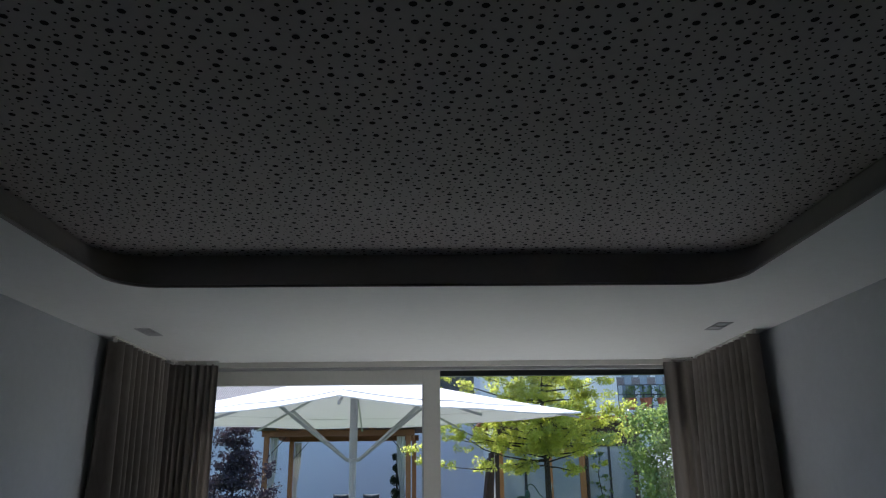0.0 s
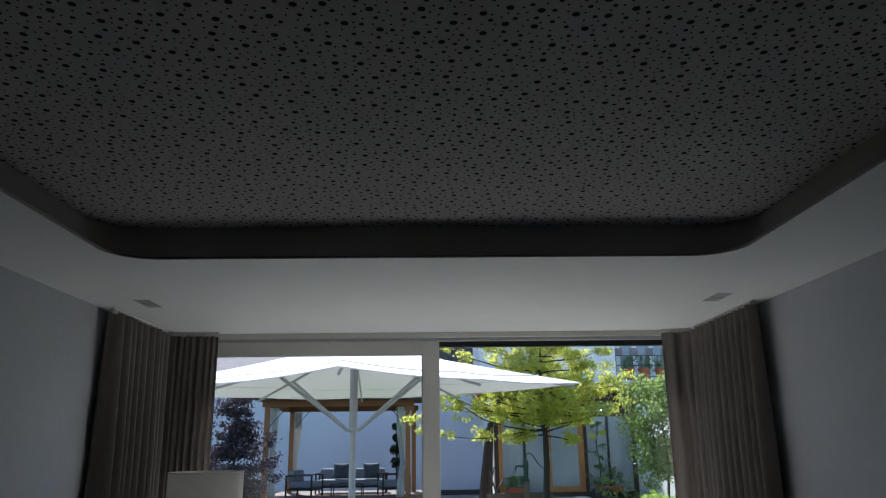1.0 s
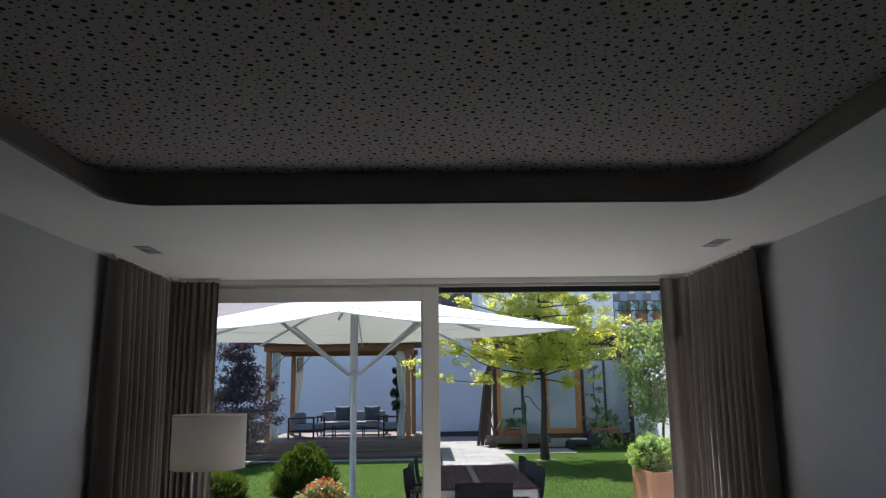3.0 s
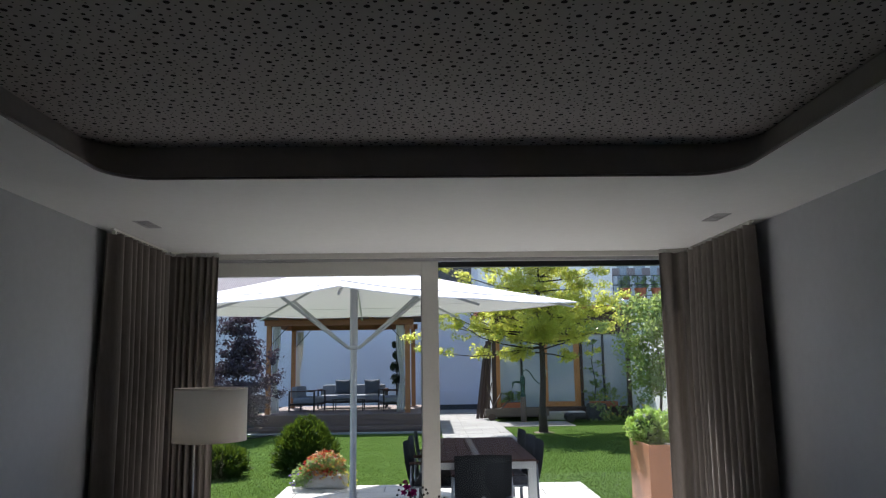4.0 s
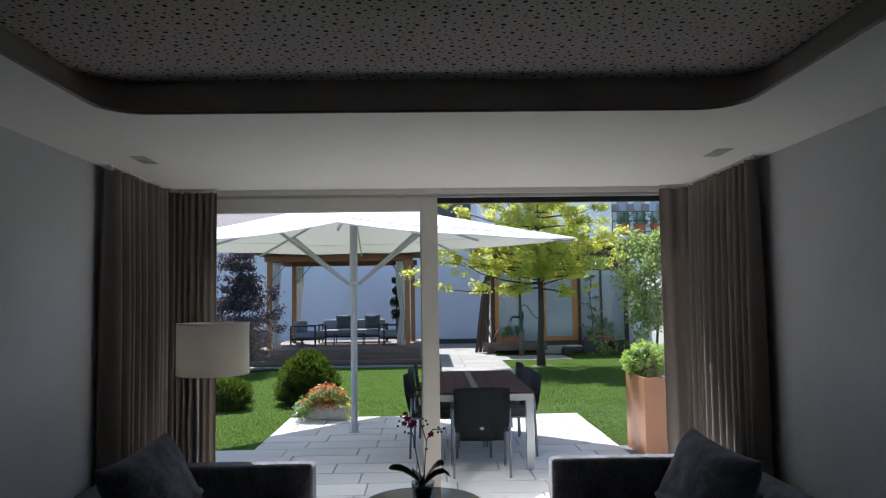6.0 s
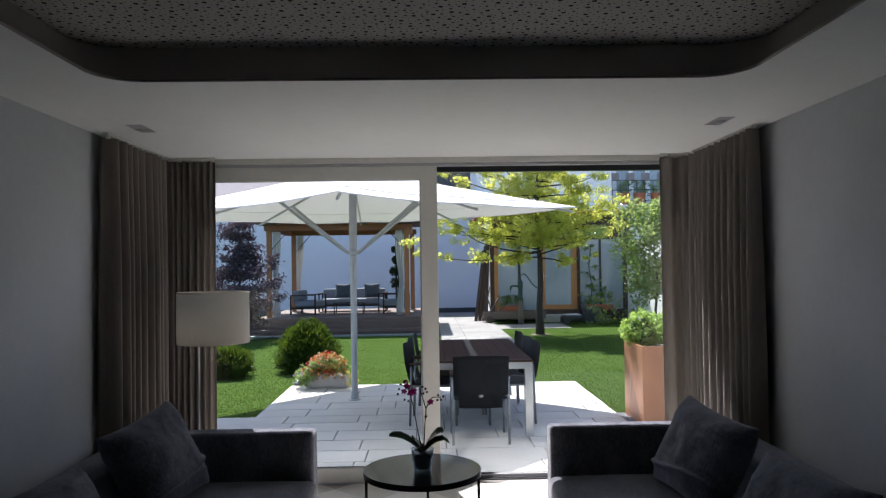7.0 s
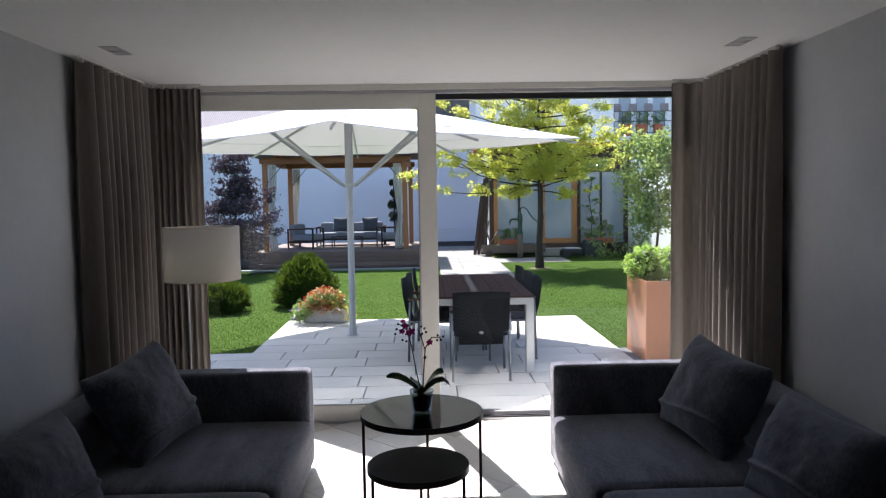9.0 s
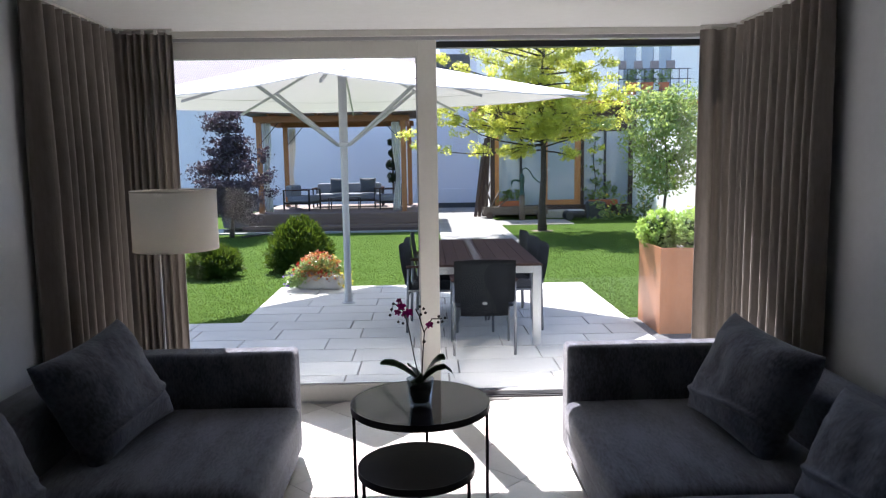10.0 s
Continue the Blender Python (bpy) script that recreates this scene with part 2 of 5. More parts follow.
def solid(name, bm, mat, label="", category="", kind="", smooth=False, group=""):
    return tagged(new(name, finish(name, bm, mat, smooth)), label, category, group, kind)


def raw(name, verts, faces, mat, parent=None, smooth=False):
    me = bpy.data.meshes.new(name)
    me.from_pydata(np.asarray(verts).tolist(), [], np.asarray(faces).tolist() if not isinstance(faces, list) else faces)
    me.materials.append(mat)
    if smooth:
        me.polygons.foreach_set("use_smooth", [True] * len(me.polygons))
    ob = new(name, me)
    ob.parent = parent
    return ob


def box(x0, x1, y0, y1, z0, z1, bevel=0.0, bm=None, turn=None):
    bm = bm or bmesh.new()
    made = bmesh.ops.create_cube(bm, size=1.0)["verts"]
    m = Matrix.Translation(((x0 + x1) / 2, (y0 + y1) / 2, (z0 + z1) / 2)) @ Matrix.Diagonal((abs(x1 - x0), abs(y1 - y0), abs(z1 - z0), 1))
    bmesh.ops.transform(bm, matrix=(turn @ m) if turn else m, verts=made)
    if bevel:
        edges = list({e for v in made for e in v.link_edges})
        bmesh.ops.bevel(bm, geom=edges, offset=bevel, segments=2, affect="EDGES", profile=0.7)
    return bm


def rod(p, q, r, r2=None, seg=12, bm=None):
    """A round bar from p to q."""
    bm = bm or bmesh.new()
    p, q = Vector(p), Vector(q)
    made = bmesh.ops.create_cone(bm, cap_ends=True, segments=seg, radius1=r, radius2=r if r2 is None else r2, depth=(q - p).length)["verts"]
    turn = (q - p).to_track_quat("Z", "Y").to_matrix().to_4x4()
    bmesh.ops.transform(bm, matrix=Matrix.Translation((p + q) / 2) @ turn, verts=made)
    return bm


def bar(p, q, w, h, bm=None, bevel=0.0):
    """A rectangular bar from p to q, w wide and h high."""
    bm = bm or bmesh.new()
    p, q = Vector(p), Vector(q)
    d = q - p
    turn = Matrix.Translation((p + q) / 2) @ d.to_track_quat("Y", "Z").to_matrix().to_4x4()
    return box(-w / 2, w / 2, -d.length / 2, d.length / 2, -h / 2, h / 2, bevel, bm, turn)


def tube(points, r, seg=8, bm=None, ends=True):
    """A bent tube along points; r may be a list."""
    bm = bm or bmesh.new()
    pts = [Vector(p) for p in points]
    rs = r if isinstance(r, (list, tuple)) else [r] * len(pts)
    rings = []
    for i, p in enumerate(pts):
        d = (pts[min(i + 1, len(pts) - 1)] - pts[max(i - 1, 0)]).normalized()
        u = d.cross(Vector((0.31, 0.94, 0.11))).normalized()
        v = d.cross(u)
        rings.append([bm.verts.new(p + (u * math.cos(a) + v * math.sin(a)) * rs[i]) for a in (2 * math.pi * k / seg for k in range(seg))])
    for a, b in zip(rings, rings[1:]):
        for k in range(seg):
            bm.faces.new((a[k], a[(k + 1) % seg], b[(k + 1) % seg], b[k]))
    if ends:
        bm.faces.new(rings[0][::-1])
        bm.faces.new(rings[-1])
    return bm


def lathe(profile, seg=32, bm=None):
    """A turned body from (radius, height) pairs."""
    bm = bm or bmesh.new()
    rings = [[bm.verts.new((r * math.cos(2 * math.pi * k / seg), r * math.sin(2 * math.pi * k / seg), z)) for k in range(seg)] for r, z in profile]
    for a, b in zip(rings, rings[1:]):
        for k in range(seg):
            bm.faces.new((a[k], a[(k + 1) % seg], b[(k + 1) % seg], b[k]))
    return bm


def soft(x0, x1, y0, y1, z0, z1, r, bulge=0.0, wrinkle=0.0, n=14, seed=0):
    """An upholstered block with round edges and a slightly swollen top."""
    bm = bmesh.new()
    bmesh.ops.create_cube(bm, size=2.0)
    bmesh.ops.subdivide_edges(bm, edges=bm.edges[:], cuts=n, use_grid_fill=True)
    h = Vector(((x1 - x0) / 2, (y1 - y0) / 2, (z1 - z0) / 2))
    mid = Vector(((x0 + x1) / 2, (y0 + y1) / 2, (z0 + z1) / 2))
    for v in bm.verts:
        u = Vector([math.copysign(1 - (1 - abs(a)) ** 1.6, a) for a in v.co])
        p = Vector((u.x * h.x, u.y * h.y, u.z * h.z))
        inner = Vector([max(-h[i] + r, min(h[i] - r, p[i])) for i in range(3)])
        d = p - inner
        if d.length > 1e-6:
            p = inner + d.normalized() * min(r, d.length if max(abs(a) for a in u) < 0.999 else r)
        w = (1 - u.x ** 4) * (1 - u.y ** 4)
        if u.z > 0:
            p.z += bulge * w * u.z
        if wrinkle:
            p += p.normalized() * wrinkle * noise.noise(p * 5 + Vector((seed, 0, seed * 2)))
        v.co = p + mid
    return bm


def pillow(w, h, t, seed=0, n=64, wrinkle=0.022):
    """A loose cushion standing in its x-z plane, base at z 0."""
    bm = bmesh.new()
    sides = []
    for s in (1, -1):
        g = []
        for i in range(n + 1):
            row = []
            for j in range(n + 1):
                u, v = 2 * i / n - 1, 2 * j / n - 1
                edge = i in (0, n) or j in (0, n)
                if s < 0 and edge:
                    row.append(sides[0][i][j])
                    continue
                k = ((1 - abs(u) ** 3.0) * (1 - abs(v) ** 3.0)) ** 0.5
                x = u * w / 2 * (1 - 0.095 * (1 - v * v))
                z = v * h / 2 * (1 - 0.085 * (1 - u * u))
                q = Vector((x * 4, z * 4, seed * 3.7 + s))
                d = wrinkle * (noise.noise(q) + 0.5 * noise.noise(q * 2.3) + 0.25 * noise.noise(q * 5.1))
                crease = v + 0.52 - 0.10 * u * (1 if seed % 2 else -1) + 0.05 * math.sin(u * 3 + seed)
                fold = -0.034 * math.exp(-(crease / 0.055) ** 2) + 0.010 * math.exp(-((crease + 0.22) / 0.16) ** 2)
                pull = noise.noise(Vector((u * 1.3 + seed, v * 7 + u * 2.2 * (v + 0.3), seed * 1.9)))
                fold -= 0.020 * max(0.0, pull - 0.12) * (0.35 + u * u)
                row.append(bm.verts.new((x, s * (t / 2 * k) + (d + fold) * k, z + h / 2)))
            g.append(row)
        sides.append(g)
    for s, g in zip((1, -1), sides):
        for i in range(n):
            for j in range(n):
                f = (g[i][j], g[i + 1][j], g[i + 1][j + 1], g[i][j + 1])
                bm.faces.new(f[::-1] if s > 0 else f)
    return bm


def drape(path, z0, z1, fold, depth, seed=0, flare=0.25, rows=9, thick=0.006, close_top=0.75):
    """Hanging cloth along a plan line, in regular folds that loosen towards the hem."""
    rnd = random.Random(seed)
    pts = [Vector((*p, 0)) for p in path]
    length = sum((b - a).length for a, b in zip(pts, pts[1:]))
    n = int(length / fold * 12)
    phases = [rnd.uniform(0.75, 1.25) for _ in range(int(length / fold) + 3)]
    base = []
    for i in range(n + 1):
        s = length * i / n
        for a, b in zip(pts, pts[1:]):
            if s <= (b - a).length + 1e-6:
                d = (b - a).normalized()
                base.append((a + d * s, Vector((-d.y, d.x, 0)), length * i / n))
                break
            s -= (b - a).length
    grid = []
    for j in range(rows + 1):
        f = j / rows
        z = z1 + (z0 - z1) * f
        amp = depth * (close_top + (1 - close_top) * min(1, f * 3)) * (1 + flare * f)
        ring = []
        for p, nn, s in base:
            k = s / fold
            a = phases[int(k)] * (1 - k % 1) + phases[int(k) + 1] * (k % 1)
            w = math.sin(2 * math.pi * (k + 0.10 * math.sin(k * 1.7 + seed) + 0.05 * f * math.sin(k * 2.9 + seed)))
            w = math.copysign(abs(w) ** 0.7, w)
            ring.append(p + nn * amp * a * w * 0.5 + Vector((0, 0, z + 0.004 * math.sin(k * 5))))
        grid.append(ring)
    verts, faces, m = [], [], n + 1
    for side in (0, 1):
        for ring in grid:
            for (p, nn, s), q in zip(base, ring):
                verts.append(q + nn * thick * side)
    o = (rows + 1) * m
    for j in range(rows):
        for i in range(n):
            a, b, cc, d = j * m + i, j * m + i + 1, (j + 1) * m + i + 1, (j + 1) * m + i
            faces += [(a, b, cc, d), (o + d, o + cc, o + b, o + a)]
    for j in (0, rows):
        for i in range(n):
            faces.append((j * m + i, j * m + i + 1, o + j * m + i + 1, o + j * m + i))
    for i in (0, n):
        for j in range(rows):
            faces.append((j * m + i, (j + 1) * m + i, o + (j + 1) * m + i, o + j * m + i))
    return verts, faces


def leaves(points, size, seed=0, up=0.35, slim=0.6, spread=0.35, heart=None):
    """Many small pointed leaves, each folded along its rib, at the given points; heart: they point away from it."""
    rng = np.random.default_rng(seed)
    p = np.asarray(points, float)
    n = len(p)
    nor = rng.normal(size=(n, 3)) + np.array([0, 0, up * 2])
    nor /= np.linalg.norm(nor, axis=1)[:, None]
    d = np.cross(nor, rng.normal(size=(n, 3)))
    d /= np.linalg.norm(d, axis=1)[:, None]
    if heart is not None:
        away = p - np.array(heart)
        d = away / np.linalg.norm(away, axis=1)[:, None] + rng.normal(size=(n, 3)) * 0.35
        d /= np.linalg.norm(d, axis=1)[:, None]
        nor = np.cross(d, rng.normal(size=(n, 3)))
        nor /= np.linalg.norm(nor, axis=1)[:, None]
    e = np.cross(nor, d)
    s = size * rng.uniform(1 - spread, 1 + spread, n)[:, None]
    tip, tail = p + d * s * 0.5, p - d * s * 0.5
    a, b = p + e * s * slim * 0.5 + nor * s * 0.12, p - e * s * slim * 0.5 + nor * s * 0.12
    verts = np.stack([tail, a, tip, b], 1).reshape(-1, 3)
    i = np.arange(n)[:, None] * 4
    faces = np.concatenate([i + [0, 2, 1], i + [0, 3, 2]], 1).reshape(-1, 3)
    return verts, faces


def clumps(centres, radii, per, seed=0, squash=0.75, shell=0.5):
    """Points gathered in loose clumps."""
    rng = np.random.default_rng(seed)
    out = []
    for cc, r in zip(centres, radii):
        k = max(3, int(per * rng.uniform(0.7, 1.3)))
        v = rng.normal(size=(k, 3))
        v /= np.linalg.norm(v, axis=1)[:, None]
        v *= (rng.uniform(0, 1, k)[:, None] ** shell) * r
        v[:, 2] *= squash
        out.append(v + np.array(cc))
    return np.concatenate(out)
# ---- the room ----
XL, XR, YB, YW, ZC = -2.03, 2.11, -5.6, 5.57, 2.502
CX, CY0, CY1, ZB = 1.44, -2.2, 3.255, 2.656
WX0, WX1, OUT = -1.84, 2.02, 5.85

floor = solid("floor", box(XL - 0.25, XR + 0.25, YB - 0.25, OUT, -0.30, -0.012), M["grout"], "pale stone tile floor lit by the window", "floor", "structure")
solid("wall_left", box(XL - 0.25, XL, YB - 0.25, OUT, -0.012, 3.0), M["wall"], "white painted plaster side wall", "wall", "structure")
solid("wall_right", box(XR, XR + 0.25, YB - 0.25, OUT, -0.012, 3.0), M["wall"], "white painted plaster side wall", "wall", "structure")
# added wall behind the camera, dark so that less light bounces back
solid("wall_back", box(XL, XR, YB - 0.25, YB, -0.012, 3.0), M["back_wall"], "unseen taupe back wall closing the room, kept dark to cut bounce", "wall", "structure")
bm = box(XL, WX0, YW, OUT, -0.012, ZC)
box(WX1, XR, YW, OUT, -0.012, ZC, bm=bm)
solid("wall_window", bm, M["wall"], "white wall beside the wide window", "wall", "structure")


def rounded(hx, y0, y1, r, seg=10):
    pts = []
    for cx, cy, a0 in ((hx - r, y1 - r, 0), (-hx + r, y1 - r, 90), (-hx + r, y0 + r, 180), (hx - r, y0 + r, 270)):
        for k in range(seg + 1):
            a = radians(a0 + 90 * k / seg)
            pts.append((cx + r * math.cos(a), cy + r * math.sin(a)))
    return pts


# lowered ceiling with a rounded opening
bm = bmesh.new()
hole = rounded(CX, CY0, CY1, 0.20)
n = len(hole)
for z in (ZC, ZC + 0.012):
    inner = [bm.verts.new((x, y, z)) for x, y in hole]
    corners = [bm.verts.new((x, y, z)) for x, y in ((XR, OUT), (XL, OUT), (XL, YB), (XR, YB))]
    q = n // 4
    for k in range(n):
        a, b = inner[k], inner[(k + 1) % n]
        ca, cb = corners[k // q], corners[((k + 1) % n) // q]
        f = (a, b, ca) if ca is cb else (a, b, cb, ca)
        bm.faces.new(f if z > ZC else f[::-1])
solid("ceiling", bm, M["ceiling"], "white lowered ceiling with a rounded recess", "ceiling", "structure")

# recess: rim, dark upright band and perforated board
bm = bmesh.new()
ring = [[bm.verts.new((x, y, z)) for x, y in rounded(CX - g, CY0 + g, CY1 - g, 0.20 - g)] for z, g in ((ZC - 0.002, -0.003), (ZC - 0.002, 0.003), (ZC + 0.010, 0.003))]
for a, b in zip(ring, ring[1:]):
    for k in range(n):
        bm.faces.new((a[k], a[(k + 1) % n], b[(k + 1) % n], b[k]))
solid("trim_recess", bm, M["lip"], "thin grey edging round the ceiling recess", "trim", "structure", smooth=True)
bm = bmesh.new()
ring = [[bm.verts.new((x, y, z)) for x, y in rounded(CX + g * 11, CY0 - g, CY1 + g, 0.20 + g)] for z, g in ((ZC + 0.012, 0.003), (ZC + 0.06, 0.005), (ZB - 0.02, 0.007), (ZB, 0.008))]
for a, b in zip(ring, ring[1:]):
    for k in range(n):
        bm.faces.new((a[k], a[(k + 1) % n], b[(k + 1) % n], b[k]))
solid("wall_recess", bm, M["recess"], "dark taupe upright band round the ceiling recess", "wall", "structure", smooth=True)
solid("ceiling_recess", box(-CX - 0.2, CX + 0.2, CY0 - 0.2, CY1 + 0.2, ZB, ZB + 0.03), M["board"], "grey acoustic ceiling board with scattered round holes", "ceiling", "structure")
solid("ceiling_slab", box(XL - 0.25, XR + 0.25, YB - 0.25, OUT, 3.0, 3.2), M["wall"], "concrete slab over the room", "ceiling", "structure")
bm = box(XL - 0.25, XR + 0.25, YW + 0.02, OUT, ZC + 0.012, 3.0)
solid("lintel", bm, M["wall"], "lintel over the window", "lintel", "structure")


def perforations():
    """Round holes of three sizes strewn evenly over the board."""
    rng = random.Random(5)
    cell, grid, pts = 0.07, {}, []
    for r, same, other, tries in ((0.0100, 0.066, 0.0, 26000), (0.0066, 0.040, 0.031, 30000), (0.0036, 0.0215, 0.0205, 60000)):
        for _ in range(tries):
            x, y = rng.uniform(-CX - 0.080, CX + 0.080), rng.uniform(0.2, CY1 - 0.004)
            i, j = int(x // cell), int(y // cell)
            if all((x - a) ** 2 + (y - b) ** 2 > (same if s == r else other) ** 2
                   for di in (-1, 0, 1) for dj in (-1, 0, 1) for a, b, s in grid.get((i + di, j + dj), ())):
                grid.setdefault((i, j), []).append((x, y, r))
                pts.append((x, y, r))
    verts, faces = [], []
    for x, y, r in pts:
        o = len(verts)
        k = 12 if r > 0.006 else 8
        for a in range(k):
            verts.append((x + r * math.cos(2 * math.pi * a / k), y + r * math.sin(2 * math.pi * a / k), ZB - 0.0015))
        faces.append(tuple(range(o + k - 1, o - 1, -1)))
    ob = raw("perforation", verts, faces, M["hole"])
    return tagged(ob, "scattered round holes in the acoustic ceiling board", "perforation", "", "stuff")


perforations()

# recessed ceiling lights: two small square spots in each corner
def spot(x, y):
    e = thing("recessed_spot", (x, y, ZC), "small square grey recessed ceiling light", "ceiling light", "ceiling spots")
    bm = box(-0.047, 0.047, -0.052, -0.043, -0.003, 0.004)
    box(-0.047, 0.047, 0.043, 0.052, -0.003, 0.004, bm=bm)
    box(-0.047, -0.038, -0.043, 0.043, -0.003, 0.004, bm=bm)
    box(0.038, 0.047, -0.043, 0.043, -0.003, 0.004, bm=bm)
    part("bezel", bm, M["grey_paint"], e)
    part("lens", box(-0.038, 0.038, -0.043, 0.043, -0.001, 0.003), M["grey_paint"], e)


for x, y in ((-1.687, 4.265), (-1.687, 4.388), (1.757, 4.325), (1.757, 4.202)):
    spot(x, y)

# ---- window ----
solid("trim_ceiling", box(XL, XR, YW - 0.004, YW + 0.05, 2.462, ZC, 0.003), M["frame"], "pale strip under the ceiling over the window", "trim", "structure")
solid("trim_track", box(WX0, WX1, YW + 0.03, YW + 0.09, 2.44, 2.462), M["grey_paint"], "slim grey curtain track over the window", "trim", "structure")

win = thing("window_1", (0, YW + 0.05, 0), "pale framed sliding glass door panel", "window")
win["kind"] = "structure"
part("top_rail", box(WX0, -0.042, 0, 0.075, 2.335, 2.462, 0.004), M["frame"], win)
part("bottom_rail", box(WX0, -0.042, 0, 0.075, 0.004, 0.118, 0.004), M["frame"], win)
part("stile", box(-0.042, 0.087, -0.003, 0.078, 0.004, 2.440, 0.006), M["frame"], win)
part("stile", box(WX0 - 0.02, WX0 + 0.09, -0.003, 0.078, 0.004, 2.440, 0.006), M["frame"], win)
bm = box(WX0 + 0.09, -0.050, 0.022, 0.030, 2.331, 2.3352)
box(WX0 + 0.09, -0.050, 0.022, 0.030, 0.1178, 0.126, bm=bm)
box(-0.052, -0.042, 0.022, 0.030, 0.126, 2.331, bm=bm)
part("seal", bm, M["grey_paint"], win, "thin grey glazing seal")
pane = part("pane", box(WX0 + 0.092, -0.052, 0.034, 0.040, 0.12, 2.333), M["glass"], win, "clear glass pane")
pane.visible_shadow = False
win = thing("window_2", (0, YW + 0.14, 0), "slim dark framed glass panel in a floor track", "window")
win["kind"] = "structure"
part("top_profile", box(0.087, WX1, 0, 0.06, 2.405, 2.447, 0.003), M["dark_frame"], win)
part("bottom_profile", box(0.05, WX1, -0.01, 0.05, 0.004, 0.030, 0.003), M["alu"], win)
part("edge_profile", box(0.03, 0.084, 0, 0.05, 0.03, 2.405), M["frame"], win)
part("edge_profile", box(WX1 - 0.05, WX1, 0, 0.05, 0.03, 2.405), M["frame"], win)
pane = part("pane", box(0.084, WX1 - 0.05, 0.022, 0.028, 0.03, 2.405), M["hazy_glass"], win, "clear glass pane with faint reflections")
pane.visible_shadow = False
solid("threshold", box(WX0, WX1, YW + 0.046, YW + 0.26, -0.012, 0.004), M["alu"], "flat metal door threshold with tracks", "threshold", "structure")
bm = box(0.09, WX1, YW + 0.055, YW + 0.066, 0.004, 0.014)
box(0.09, WX1, YW + 0.09, YW + 0.101, 0.004, 0.014, bm=bm)
solid("trim_floor_track", bm, M["dark_frame"], "dark running rails in the floor", "trim", "structure")


# ---- curtains ----
def curtain(name_label, lengths, seed):
    """lengths: (plan line, fold spacing, fold depth), one hanging length of cloth each."""
    x0, y0 = lengths[0][0][0]
    e = thing("curtain", (x0, y0, 0), name_label, "curtain", "window curtains")
    for k, (path, fold, depth) in enumerate(lengths):
        rel = [(x - x0, y - y0) for x, y in path]
        v, f = drape(rel, 0.015, ZC - 0.030, fold, depth, seed + k, flare=0.12)
        raw("cloth", v, f, M["curtain"], e, smooth=True)
        pts = [Vector((*p, 0)) for p in rel]
        bm = bmesh.new()
        for a, b in zip(pts, pts[1:]):
            bar(a + Vector((0, 0, ZC - 0.006)), b + Vector((0, 0, ZC - 0.006)), 0.022, 0.012, bm)
        part("track", bm, M["frame"], e, "white ceiling curtain track")
        s, total = 0.03, sum((b - a).length for a, b in zip(pts, pts[1:]))
        while s < total:
            at = s
            for a, b in zip(pts, pts[1:]):
                if at <= (b - a).length:
                    p = a + (b - a).normalized() * at
                    break
                at -= (b - a).length
            part("glider", box(p.x - 0.010, p.x + 0.010, p.y - 0.010, p.y + 0.010, ZC - 0.034, ZC - 0.012), M["frame"], e)
            s += max(fold, 0.08)
    return e


curtain("floor-length taupe curtain in soft folds round the corner",
        [([(-1.945, 4.44), (-1.945, 5.37)], 0.105, 0.118), ([(-1.93, 5.42), (-1.89, 5.475), (-1.585, 5.485)], 0.050, 0.045)], 1)
curtain("floor-length taupe curtain in soft folds round the corner",
        [([(2.018, 4.36), (2.022, 5.40)], 0.098, 0.125), ([(2.01, 5.46), (1.97, 5.50), (1.805, 5.525)], 0.125, 0.050)], 4)


# ---- sofas ----
def sofa(side, label, seed):
    """A deep low sofa along a side wall; side -1 stands at the left wall and faces right."""
    s = side
    e = thing("sofa", (s * 1.35 if s < 0 else 1.39, 3.0, 0), label, "sofa", "facing sofas")

    def bx(xa, xb):
        return sorted((s * xa - s * 1.35, s * xb - s * 1.35))

    front, back = 0.70, 1.93
    seam = 0.45 if s < 0 else 0.37
    part("arm", soft(*bx(front + 0.02, back), 1.545, 1.715, 0.030, 0.635, 0.030, 0.0, 0.003, seed=seed), M["sofa"], e, smooth=True)
    part("backrest", soft(*bx(1.66, back), -1.72, 1.55, 0.045, 0.620, 0.045, 0.0, 0.004, seed=seed + 1), M["sofa"], e, smooth=True)
    part("base", soft(*bx(front + 0.01, 1.70), -1.70, 1.55, 0.035, 0.235, 0.03), M["sofa"], e, smooth=True)
    part("seat_cushion", soft(*bx(front - 0.01, 1.68), seam + 0.012, 1.542, 0.17, 0.350, 0.055, 0.022, 0.006, seed=seed + 2), M["sofa"], e, smooth=True)
    part("seat_cushion", soft(*bx(front + 0.012, 1.68), -1.22, seam - 0.012, 0.17, 0.366, 0.045, 0.022, 0.006, seed=seed + 3), M["sofa"], e, smooth=True)
    for y in (1.63, -1.55):
        for x in (front + 0.10, back - 0.12):
            a, b = bx(x - 0.02, x + 0.02)
            part("foot", box(a, b, y - 0.02, y + 0.02, 0.0, 0.05, 0.004), M["alu"], e, "chrome foot")
    return e


sofa(-1, "dark grey woven fabric sofa with loose back cushions", 3)
sofa(1, "dark grey woven fabric sofa with loose back cushions", 9)


def back_cushion(x, y, z, turn, lean, slump, w, h, t, seed):
    ob = solid("cushion", pillow(w, h, t, seed), M["sofa"], "large soft dark grey back cushion leaning on the sofa", "cushion", smooth=True, group="sofa cushions")
    ob.matrix_basis = pose(x, y, z, 0, 0, turn) @ pose(0, 0, 0, lean) @ pose(0, 0, 0, 0, slump)
    return ob


back_cushion(-1.36, 4.00, 0.375, 70, -25, -10, 0.58, 0.54, 0.30, 1)
back_cushion(-1.46, 2.98, 0.372, 80, -26, 0, 0.66, 0.45, 0.28, 2)
